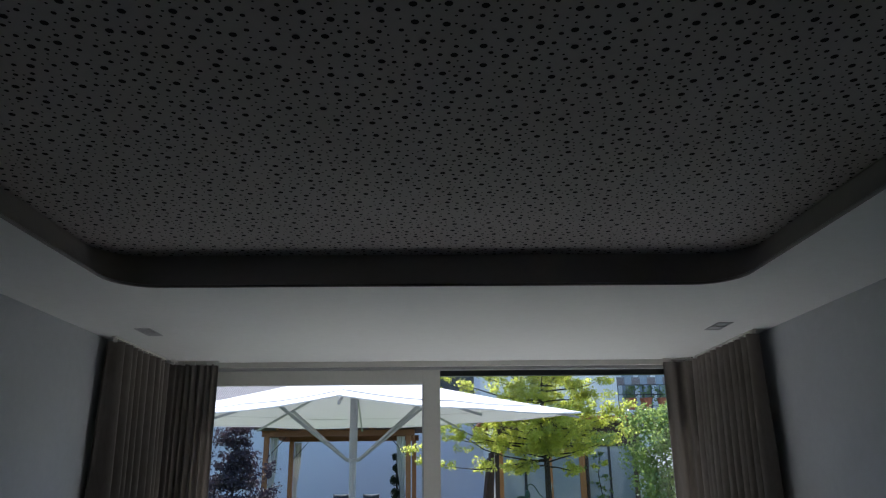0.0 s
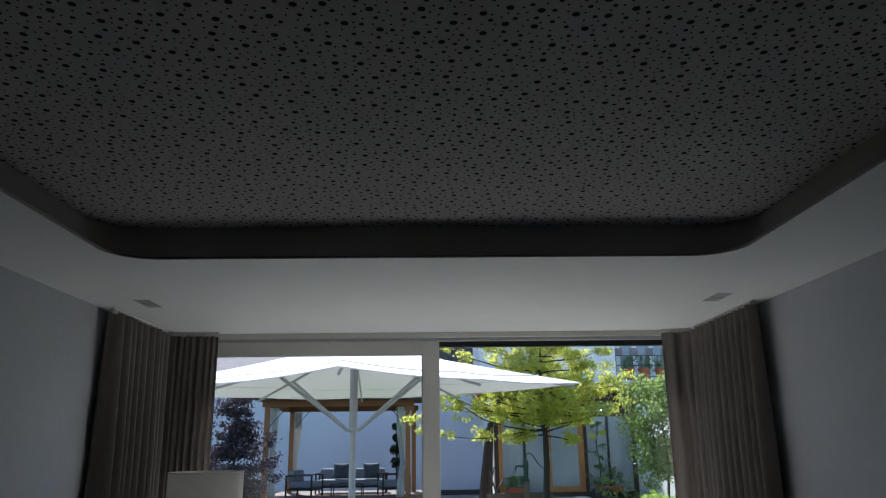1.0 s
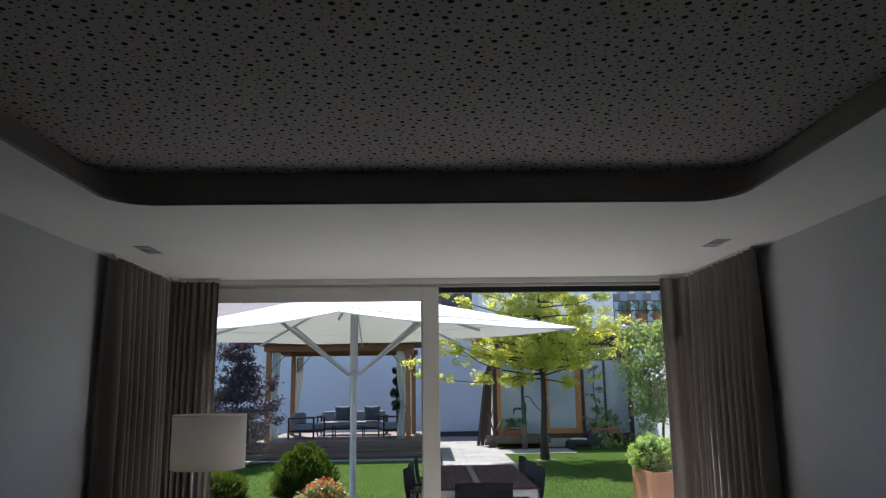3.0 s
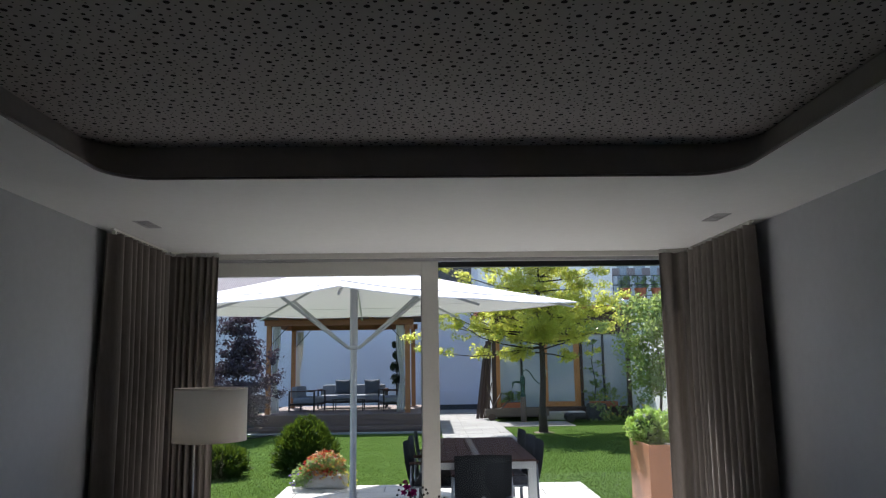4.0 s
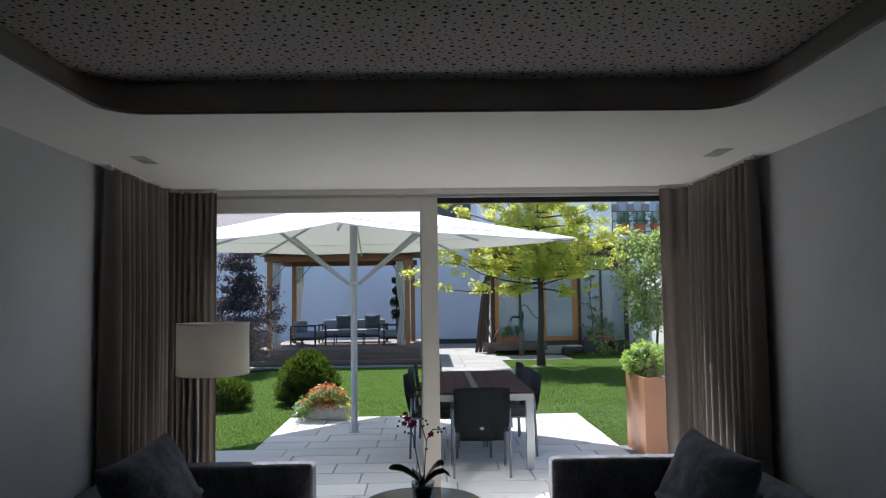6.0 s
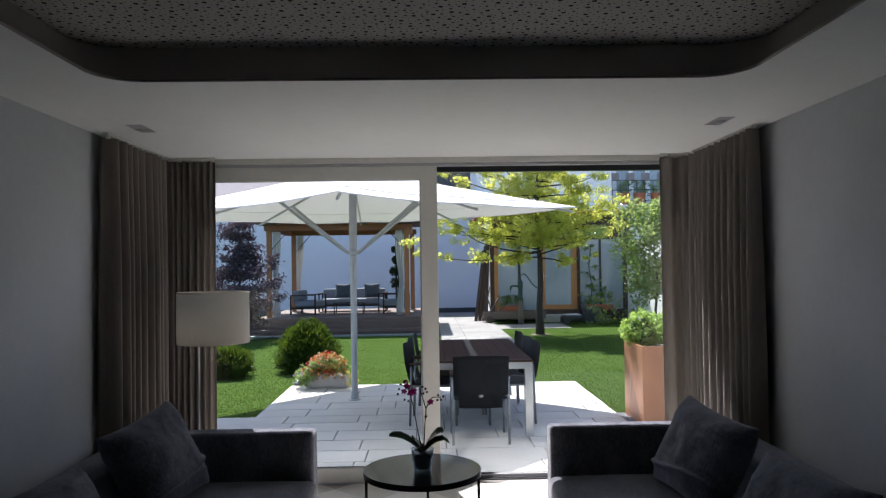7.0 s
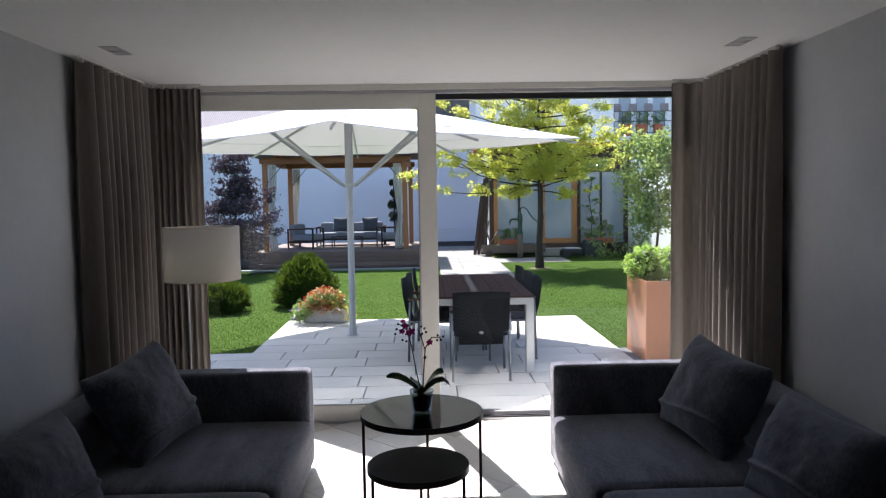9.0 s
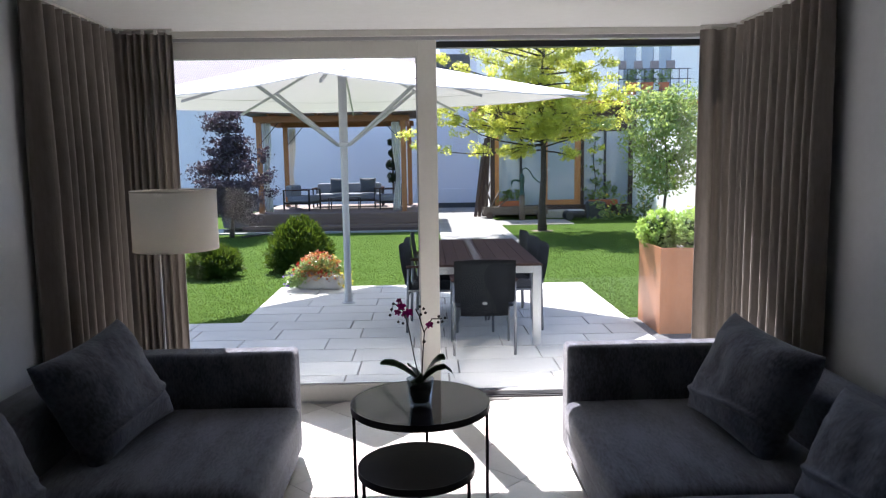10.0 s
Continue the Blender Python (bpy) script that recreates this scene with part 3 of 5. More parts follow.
back_cushion(1.37, 3.93, 0.370, -75, -24, 7, 0.62, 0.53, 0.30, 3)
back_cushion(1.44, 2.98, 0.372, -80, -26, 0, 0.68, 0.45, 0.28, 4)


# ---- nesting tables ----
def side_table(x, y, z, r, label, top_mat, legs):
    e = thing("side_table", (x, y, 0), label, "side table", "nesting tables")
    part("tabletop", lathe([(0, z - 0.012), (r - 0.004, z - 0.012), (r - 0.004, z - 0.001), (0, z - 0.001)], 64), top_mat, e, smooth=False)
    part("rim", lathe([(r - 0.004, z - 0.030), (r, z - 0.030), (r, z - 0.001), (r - 0.0015, z), (r - 0.004, z - 0.0005), (r - 0.004, z - 0.030)], 64), M["black"], e)
    part("underside", lathe([(0, z - 0.026), (r - 0.004, z - 0.026)], 64), M["black"], e)
    for a in legs:
        px, py = (r - 0.014) * math.cos(radians(a)), (r - 0.014) * math.sin(radians(a))
        part("leg", box(px - 0.007, px + 0.007, py - 0.007, py + 0.007, 0.0, z - 0.028), M["black"], e)
    return e


side_table(-0.038, 3.86, 0.588, 0.311, "round black nesting table with a dark glass top", M["black_glass"], (-172, -8, 85))
side_table(-0.055, 3.57, 0.418, 0.240, "lower round black nesting table with a tray top", M["black_wood"], (-158, -22, 88))


# ---- orchid ----
def orchid(x, y, z):
    e = thing("orchid", (x, y, z), "purple orchid with dark leaves in a glass pot on the table", "plant")
    part("pot", lathe([(0, 0.004), (0.042, 0.004), (0.046, 0.0), (0.060, 0.118), (0.062, 0.120), (0.058, 0.120), (0.043, 0.012), (0, 0.012)], 32), M["pot_glass"], e, "clear glass pot", smooth=True)
    part("soil", lathe([(0, 0.020), (0.038, 0.020), (0.047, 0.078), (0.03, 0.086), (0, 0.084)], 24), M["soil"], e)
    rnd = random.Random(4)
    for turn, w, curve in ((176, 0.078, [(0, 0.10), (0.03, 0.135), (0.07, 0.165), (0.11, 0.185), (0.15, 0.190), (0.175, 0.186)]),
                           (8, 0.080, [(0, 0.10), (0.025, 0.14), (0.05, 0.175), (0.075, 0.20), (0.10, 0.208), (0.112, 0.20)]),
                           (-10, 0.056, [(0, 0.10), (0.03, 0.135), (0.07, 0.165), (0.11, 0.175), (0.14, 0.155), (0.155, 0.12)]),
                           (120, 0.05, [(0, 0.10), (0.02, 0.13), (0.045, 0.15), (0.065, 0.16), (0.085, 0.155), (0.10, 0.15)]),
                           (-110, 0.045, [(0, 0.10), (0.02, 0.125), (0.04, 0.14), (0.055, 0.14), (0.07, 0.135), (0.08, 0.125)])):
        bm = bmesh.new()
        rows = []
        for i in range(16):
            f = i / 15 * 4.999
            k = int(f)
            r = curve[k][0] + (curve[k + 1][0] - curve[k][0]) * (f - k)
            zz = curve[k][1] + (curve[k + 1][1] - curve[k][1]) * (f - k)
            g = i / 15
            hw = w / 2 * max(0.06, math.sin(math.pi * (0.12 + 0.86 * g)) ** 0.55)
            rows.append([bm.verts.new((r, q * hw, zz + abs(q) * hw * 0.15 + q * hw * (0.75 if abs(turn) > 90 else -0.75) * (1 if turn > 0 or turn < -90 else 1))) for q in (-1, -0.5, 0, 0.5, 1)])
        for ra, rb in zip(rows, rows[1:]):
            for k in range(4):
                bm.faces.new((ra[k], rb[k], rb[k + 1], ra[k + 1]))
        bmesh.ops.solidify(bm, geom=bm.faces[:], thickness=0.0025)
        bmesh.ops.rotate(bm, verts=bm.verts, cent=(0, 0, 0), matrix=Matrix.Rotation(radians(turn), 3, "Z"))
        part("leaf", bm, M["orchid_leaf"], e, smooth=True)
    stems = ([(0, 0, 0.10), (-0.025, 0.0, 0.22), (-0.045, 0.0, 0.34), (-0.065, 0.0, 0.42), (-0.105, 0.0, 0.455)],
             [(0.006, 0, 0.10), (0.015, 0.0, 0.25), (0.022, 0.0, 0.33), (0.055, 0.0, 0.385), (0.10, 0.0, 0.385)],
             [(0.022, 0, 0.32), (0.0, 0.0, 0.40), (-0.015, 0.0, 0.43)])
    for st in stems:
        part("stem", tube(st, 0.0028, 6), M["orchid_stem"], e, smooth=True)

    def flower(p, s, turn):
        bm = bmesh.new()
        for k in range(5):
            a = radians(90 + 72 * k + turn)
            d = Vector((math.cos(a), 0, math.sin(a)))
            q = Vector((-d.z, 0, d.x))
            w = s * (0.55 if k in (1, 4) else 0.36)
            c0, tip = Vector((0, -0.002, 0)), d * s + Vector((0, -0.006, 0))
            ring = [c0, d * s * 0.35 + q * w * 0.75, d * s * 0.8 + q * w * 0.6, tip, d * s * 0.8 - q * w * 0.6, d * s * 0.35 - q * w * 0.75]
            vs = [bm.verts.new(v + Vector((0, 0.004 * (k % 2), 0))) for v in ring]
            bm.faces.new(vs)
        bmesh.ops.translate(bm, verts=bm.verts, vec=p)
        part("flower", bm, M["orchid_flower"], e, "purple orchid flower")

    for p, s, t in (((-0.075, -0.012, 0.445), 0.028, 0), ((-0.045, -0.016, 0.418), 0.030, 20), ((-0.092, -0.008, 0.418), 0.022, -15),
                    ((-0.062, 0.010, 0.405), 0.022, 40), ((0.045, -0.012, 0.362), 0.024, 10), ((-0.085, -0.012, 0.470), 0.018, 30)):
        flower(p, s * 0.78, t)
    for p in ((-0.118, 0, 0.43), (-0.125, 0, 0.405), (-0.11, 0, 0.455), (-0.09, 0, 0.375), (-0.070, 0, 0.368), (0.085, 0, 0.395), (0.10, 0, 0.372),
              (0.112, 0, 0.388), (0.082, 0, 0.370), (0.02, 0, 0.43), (0.028, 0, 0.412), (0.008, 0, 0.405), (0.004, 0, 0.44), (0.018, 0, 0.285), (0.022, 0, 0.285)):
        bm = bmesh.new()
        bmesh.ops.create_icosphere(bm, subdivisions=1, radius=0.007)
        bmesh.ops.translate(bm, verts=bm.verts, vec=p)
        part("bud", bm, M["orchid_stem"], e, smooth=True)


orchid(-0.036, 3.80, 0.5875)


# ---- floor lamp ----
lamp = thing("floor_lamp", (-1.445, 4.93, 0), "floor lamp with a cream drum shade behind the sofa", "floor lamp")
part("shade", lathe([(0.236, 1.165), (0.236, 1.505), (0.233, 1.505), (0.233, 1.165), (0.236, 1.165)], 64), M["shade"], lamp, "cream linen drum shade", smooth=True)
for z in (1.163, 1.497):
    part("shade_binding", lathe([(0.2375, z), (0.2375, z + 0.01), (0.231, z + 0.01), (0.231, z), (0.2375, z)], 64), M["shade"], lamp)
part("pole", rod((-0.10, 0, 0.02), (-0.10, 0, 1.20), 0.007), M["alu"], lamp, smooth=True)
part("socket", rod((0, 0, 1.20), (0, 0, 1.28), 0.018), M["alu"], lamp)
part("base", lathe([(0, 0), (0.15, 0), (0.15, 0.014), (0.145, 0.02), (0, 0.02)], 48), M["alu"], lamp)
bm = bmesh.new()
for a in (0, 120, 240):
    rod((0, 0, 1.20), (0.233 * math.cos(radians(a)), 0.233 * math.sin(radians(a)), 1.20), 0.003, seg=6, bm=bm)
part("spider", bm, M["alu"], lamp)
part("bulb", lathe([(0, 1.40), (0.02, 1.40), (0.032, 1.33), (0.02, 1.28), (0, 1.27)], 16), M["voile"], lamp, "unlit frosted bulb", smooth=True)
# ---- garden ground ----
solid("ground", box(-90, 90, OUT, 170, -0.40, -0.045), M["lawn"], "mown green garden lawn", "lawn", "structure")
terrace = solid("terrace", box(-6.0, 2.10, OUT, 8.22, -0.20, -0.014), M["joint"], "pale stone terrace in running bond", "terrace", "structure")
terrace_far = solid("terrace_bay", box(-1.95, 2.10, 8.22, 10.38, -0.20, -0.014), M["joint"], "pale stone terrace reaching into the lawn", "terrace", "structure")
path_bed = solid("path", box(0.32, 1.95, 15.2, 26.6, -0.20, -0.020), M["joint"], "pale stone garden path to the house", "path", "structure")
solid("gravel_bed", box(2.10, 4.2, OUT, 8.2, -0.20, -0.020), M["dark_gravel"], "grey gravel strip beside the terrace", "gravel bed", "structure")
solid("pond_edge", box(-9.0, 0.30, 18.2, 18.42, -0.20, -0.010, 0.004), M["kerb"], "narrow grey stone kerb of the pond", "edging", "structure")
solid("water", box(-9.0, 0.30, 18.42, 19.77, -0.20, -0.036), M["water"], "dark still pond before the deck", "pond", "structure")
solid("gravel_patch", box(1.98, 3.9, 19.6, 21.1, -0.20, -0.028), M["gravel"], "pale gravel patch round the pump", "gravel bed", "structure")
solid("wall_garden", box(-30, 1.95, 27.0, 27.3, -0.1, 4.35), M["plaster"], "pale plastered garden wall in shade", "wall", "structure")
solid("wall_side", box(6.2, 6.45, 13.0, 22.35, -0.1, 2.4), M["white_plaster"], "white side wall of the garden", "wall", "structure")
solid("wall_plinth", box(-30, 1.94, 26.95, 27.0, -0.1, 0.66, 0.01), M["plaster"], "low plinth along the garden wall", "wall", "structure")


solid("wall_base", box(-30, 1.94, 26.93, 26.95, -0.1, 0.15), M["slate"], "thin dark strip along the foot of the garden wall", "wall", "structure")


# ---- parasol ----
def parasol(x, y):
    e = thing("parasol", (x, y, 0), "large square white parasol on a grey pole, open", "parasol")
    part("pole", lathe([(0.041, 0.10), (0.041, 1.835)], 20), M["pole"], e, smooth=True)
    part("inner_pole", lathe([(0.049, 1.875), (0.049, 2.90), (0, 2.90)], 20), M["pole"], e, smooth=True)
    part("foot_sleeve", lathe([(0.075, 0.0), (0.075, 0.010), (0.049, 0.014), (0.047, 0.11), (0.042, 0.115)], 24), M["pole"], e)
    part("hub", lathe([(0.048, 1.83), (0.085, 1.834), (0.085, 1.868), (0.054, 1.88)], 16), M["grey_paint"], e)
    R, tips = 2.88, []
    for k in range(8):
        a = radians(45 * k + 3)
        tips.append(Vector((R * math.cos(a), R * math.sin(a), 2.37)) if k % 2 == 0 else Vector((R * 0.707 * math.cos(a), R * 0.707 * math.sin(a), 2.335)))
    for q in tips:    # the canopy hangs a little low on the house side
        q.z += 0.012 + 0.010 * q.x + 0.018 * q.y
    apex = Vector((0, 0, 2.93))
    bm = bmesh.new()
    rows, cols = 10, 8
    for k in range(8):
        a, b = tips[k], tips[(k + 1) % 8]
        grid = []
        for i in range(rows + 1):
            f = i / rows
            line = []
            for j in range(cols + 1):
                g = j / cols
                q = apex.lerp(a.lerp(b, g), f)
                q.z -= 0.05 * f * (1 - f) * 1.6 + 0.045 * math.sin(math.pi * g) * f * (1 - 0.45 * f)
                line.append(bm.verts.new(q))
            grid.append(line)
        for i in range(rows):
            for j in range(cols):
                bm.faces.new((grid[i][j], grid[i + 1][j], grid[i + 1][j + 1], grid[i][j + 1]))
    bmesh.ops.remove_doubles(bm, verts=bm.verts, dist=0.0005)
    part("canopy", bm, M["canopy"], e, "white taut canvas canopy", smooth=True)
    bm = bmesh.new()
    for k in range(8):
        a, b = tips[k], tips[(k + 1) % 8]
        prev = None
        for j in range(9):
            g = j / 8
            q = a.lerp(b, g)
            q.z -= 0.045 * math.sin(math.pi * g) * 0.55
            top, low = bm.verts.new(q * 1.0005), bm.verts.new(q - Vector((0, 0, 0.012)))
            if prev:
                bm.faces.new((prev[0], top, low, prev[1]))
            prev = (top, low)
    part("hem", bm, M["canopy"], e)
    for k in range(8):
        a = apex.lerp(tips[k], 0.03) - Vector((0, 0, 0.055))
        b = tips[k] * 0.985 - Vector((0, 0, 0.03))
        part("rib", bar(a, b, 0.020, 0.026), M["pole"], e)
        if k % 2:
            d = Vector((tips[k].x, tips[k].y, 0)).normalized()
            q = a.lerp(b, 0.60)
            side = Vector((-d.y, d.x, 0)) * 0.030
            bm = bar(d * 0.09 + Vector((0, 0, 1.845)) + side * 0.35, q + side * 0.5, 0.011, 0.026)
            bar(d * 0.09 + Vector((0, 0, 1.845)) - side * 0.35, q - side * 0.5, 0.011, 0.026, bm)
            part("strut", bm, M["pole"], e)
    for k in range(8):
        for f in (0.80,):
            line = []
            for j in range(9):
                g = j / 8
                q = apex.lerp(tips[k].lerp(tips[(k + 1) % 8], g), f)
                q.z -= 0.05 * f * (1 - f) * 1.6 + 0.045 * math.sin(math.pi * g) * f * (1 - 0.45 * f) - 0.003
                line.append(q)
            part("seam", tube(line, 0.006, 5), M["seam"], e)
    part("cap", lathe([(0.14, 2.90), (0.10, 2.945), (0.03, 2.97), (0, 2.975)], 24), M["canopy"], e, smooth=True)


parasol(-0.93, 9.2)

# ---- garden dining group ----
tab = thing("garden_table", (0.472, 8.08, 0), "long garden table with brown slats and grey legs", "table")
TW, TL, TZ = 0.54, 1.04, 0.742
bm = box(-TW, TW, -TL, -TL + 0.05, TZ - 0.085, TZ - 0.022)
box(-TW, TW, TL - 0.05, TL, TZ - 0.085, TZ - 0.022, bm=bm)
box(-TW, -TW + 0.05, -TL + 0.05, TL - 0.05, TZ - 0.085, TZ - 0.022, bm=bm)
box(TW - 0.05, TW, -TL + 0.05, TL - 0.05, TZ - 0.085, TZ - 0.022, bm=bm)
part("apron", bm, M["alu"], tab, "grey metal apron")
for sx in (-1, 1):
    for sy in (-1, 1):
        part("leg", box(sx * TW - sx * 0.075 if sx > 0 else -TW, TW if sx > 0 else -TW + 0.075, sy * TL - (0.075 if sy > 0 else 0), sy * TL + (0 if sy > 0 else 0.075), 0, TZ - 0.0855, 0.004), M["alu"], tab, "grey metal leg")
for k in range(9):
    x0 = -TW + k * 0.12 + 0.002
    for y0, y1 in ((-TL, -0.001), (0.001, TL)):
        part("slat", box(x0, x0 + 0.1175, y0, y1, TZ - 0.022, TZ, 0.003), M["teak"], tab)
part("centre_strip", box(-0.032, 0.032, -TL + 0.002, TL - 0.002, TZ - 0.022, TZ + 0.002, 0.002), M["old_wood"], tab, "paler grey centre strip")
part("cross_slat", box(-TW, TW, -0.028, 0.028, TZ - 0.030, TZ - 0.0225), M["teak"], tab)


def garden_chair():
    """A stacking chair with a dark woven seat and back; it faces +y."""
    e = thing("garden_chair", (0.485, 6.98, 0), "dark woven garden armchair with slim metal legs", "chair", "garden chairs")
    w = 0.26
    part("seat", soft(-w + 0.01, w - 0.01, -0.19, 0.25, 0.405, 0.435, 0.014, 0.0, n=6), M["wicker"], e, smooth=True)
    bm = bmesh.new()
    rows = []
    for f in (0, 0.1, 0.2, 0.245, 0.255, 0.4, 0.5, 0.6, 0.7, 0.8, 0.9, 1.0):
        z = 0.335 + f * 0.50
        y = -0.20 - 0.10 * f - 0.02 * math.sin(math.pi * f)
        ww = w - 0.012 + 0.012 * f if f > 0.25 else w * 0.78
        rows.append([bm.verts.new((ww * u, y - 0.022 * (1 - u * u), z - 0.012 * u * u * (1 if f == 1.0 else 0))) for u in (-1, -0.7, -0.35, 0, 0.35, 0.7, 1)])
    for a, b in zip(rows, rows[1:]):
        for k in range(6):
            bm.faces.new((a[k], a[k + 1], b[k + 1], b[k]))
    bmesh.ops.solidify(bm, geom=bm.faces[:], thickness=0.040)
    back = part("backrest", bm, M["wicker"], e, smooth=True)
    bm = lathe([(0, 0), (0.022, 0), (0.020, 0.003), (0, 0.004)], 20)
    bmesh.ops.transform(bm, matrix=pose(0, -0.268, 0.455, 97, 0, 0) @ Matrix.Diagonal((1, 0.55, 1, 1)), verts=bm.verts)
    part("badge", bm, M["alu"], back, "oval metal badge")
    for s in (-1, 1):
        part("rear_leg", tube([(s * w, -0.235, 0.0), (s * w, -0.225, 0.30), (s * w, -0.215, 0.62)], 0.013, 8), M["chair_leg"], e, smooth=True)
        part("front_leg", tube([(s * w, 0.25, 0.0), (s * w, 0.25, 0.40), (s * w, 0.245, 0.635)], 0.013, 8), M["chair_leg"], e, smooth=True)
        part("armrest", box(s * w - 0.024, s * w + 0.024, -0.235, 0.275, 0.635, 0.655, 0.006), M["teak"], e, "brown wooden armrest")
        part("side_rail", rod((s * w, -0.21, 0.41), (s * w, 0.24, 0.41), 0.010, seg=8), M["chair_leg"], e)
    return e


chair = garden_chair()
for x, y, j in ((0.055, 7.86, -4), (0.095, 8.42, -6), (0.145, 8.98, -3)):
    copy_thing(chair, pose(x, y, 0, 0, 0, -90 + j))
for x, y, j in ((0.87, 7.86, -3), (0.86, 8.41, -6), (0.84, 9.06, -4)):
    copy_thing(chair, pose(x, y, 0, 0, 0, 90 - j))


# ---- planter with two clipped plants ----
def ball_plant(name, x, y, z, r, leaf, mat, n, label, category, seed, squash=0.95, group="", slim=0.6, up=0.5, taper=0.0, inner=0.72, spiky=False):
    e = thing(name, (x, y, z), label, category, group)
    rng = np.random.default_rng(seed)
    v = rng.normal(size=(n // 26, 3))
    v /= np.linalg.norm(v, axis=1)[:, None]
    v *= r * (0.55 + 0.45 * rng.uniform(0, 1, len(v))[:, None])
    v[:, 2] *= squash
    v[:, 2] += r * squash * 0.9
    v[:, :2] *= (1 + taper * (0.35 - v[:, 2:3] / (2 * r))) * (1 + (0.22 if taper else 0) * rng.normal(size=(len(v), 1)) * 0.5)
    v = v[v[:, 2] > -0.02]
    vv, ff = leaves(clumps(v, [r * 0.22] * len(v), 26, seed, 0.9), leaf, seed, up=up, slim=slim, heart=(0, 0, -0.1 * r) if spiky else None)
    vv[:, 2] = np.maximum(vv[:, 2], 0.0)
    raw("crown", vv, ff, mat, e)
    # solid dark ball stands in for the shade deep between the leaves
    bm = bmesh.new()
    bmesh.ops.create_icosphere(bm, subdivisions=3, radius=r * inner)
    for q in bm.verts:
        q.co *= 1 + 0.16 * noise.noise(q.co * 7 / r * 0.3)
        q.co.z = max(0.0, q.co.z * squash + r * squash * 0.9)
    part("inner_twigs", bm, M["yew_leaf"], e, "solid dark core standing in for shade inside the leaves")
    part("stem", rod((0, 0, 0), (0, 0, r), 0.02), M["bark"], e)
    return e


pl = thing("planter", (2.57, 7.80, -0.02), "tall rust-coloured metal planter box", "planter")
PH = 0.825
bm = box(-0.36, 0.36, -0.35, -0.335, 0, PH, 0.002)
part("front_panel", bm, M["copper"], pl)
part("back_panel", box(-0.36, 0.36, 0.335, 0.35, 0, PH, 0.002), M["copper"], pl)
part("side_panel", box(-0.36, -0.345, -0.335, 0.335, 0, PH, 0.002), M["copper"], pl)
part("side_panel", box(0.345, 0.36, -0.335, 0.335, 0, PH, 0.002), M["copper"], pl)
part("soil", box(-0.345, 0.345, -0.335, 0.335, 0.4, PH - 0.05), M["soil"], pl)
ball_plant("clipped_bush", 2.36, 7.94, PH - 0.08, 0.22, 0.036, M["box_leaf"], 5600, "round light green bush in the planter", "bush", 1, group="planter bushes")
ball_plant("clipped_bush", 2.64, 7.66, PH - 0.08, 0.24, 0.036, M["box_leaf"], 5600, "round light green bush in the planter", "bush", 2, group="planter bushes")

# ---- shrubs on the lawn ----
ball_plant("yew_bush", -2.0, 12.15, -0.04, 0.47, 0.095, M["yew_leaf"], 24000, "rounded dark green bush on the lawn", "bush", 5, 0.92, slim=0.17, up=0.0, taper=0.75, inner=0.55, spiky=True)
ball_plant("yew_bush", -3.20, 11.6, -0.04, 0.38, 0.085, M["yew_leaf"], 11000, "low dark green bush on the lawn", "bush", 6, 0.66, slim=0.2, up=0.1, taper=0.5, inner=0.55, spiky=True)


def flower_trough(x, y):
    e = thing("flower_trough", (x, y, 0), "rough stone trough overflowing with red and orange flowers", "flower pot")
    part("trough", soft(-0.29, 0.29, -0.17, 0.17, 0.0, 0.19, 0.06, 0.0, 0.05, seed=3), M["trough"], e, smooth=True)
    rng = np.random.default_rng(8)
    cc = np.stack([rng.uniform(-0.30, 0.27, 120), rng.uniform(-0.20, 0.2, 120), np.zeros(120)], 1)
    cc[:, 2] = 0.17 + 0.26 * np.maximum(0, 1 - (cc[:, 0] / 0.32) ** 2) ** 0.7 * rng.uniform(0.35, 1.0, 120)
    low = np.stack([rng.uniform(-0.40, -0.18, 60), rng.uniform(-0.28, 0.1, 60), rng.uniform(0.05, 0.28, 60)], 1)
    cc = np.concatenate([cc, low])
    vv, ff = leaves(clumps(cc, [0.06] * len(cc), 22, 8), 0.035, 8)
    raw("foliage", vv, ff, M["shrub_leaf"], e)
    for name, mat, lo, hi, num, seed in (("red_flowers", "red", -0.30, 0.06, 230, 1), ("orange_flowers", "orange", -0.20, 0.28, 420, 2), ("yellow_flowers", "yellow_top", -0.1, 0.27, 130, 9), ("red_flowers", "red", 0.0, 0.27, 90, 7),
                                         ("yellow_flowers", "yellow", 0.26, 0.44, 110, 3), ("violet_flowers", "violet", -0.44, -0.28, 110, 4)):
        r2 = np.random.default_rng(seed)
        px = r2.uniform(lo, hi, num)
        py = r2.uniform(-0.27, 0.18, num)
        top = 0.22 + 0.24 * np.maximum(0, 1 - (px / 0.34) ** 2) ** 0.7
        pz = np.maximum(0.13, top * r2.uniform(0.30, 1.06, num)) if mat in ("red", "orange", "yellow_top") else r2.uniform(0.05, 0.22, num)
        vv, ff = leaves(np.stack([px, py, pz], 1), 0.034, seed, up=0.8, slim=0.9)
        raw(name, vv, ff, M[mat.replace("_top", "")], e)


flower_trough(-1.42, 10.25)


# ---- pergola on its deck ----
deck = thing("deck", (-2.40, 21.6, -0.05), "raised grey wooden garden deck", "deck")
part("frame", box(-2.16, 2.16, -1.75, 2.3, -0.04, 0.345), M["old_wood"], deck)
for k in range(28):
    y = -1.82 + k * 0.15
    part("plank", box(-2.22, 2.22, y, y + 0.143, 0.345, 0.378), M["deck"], deck)
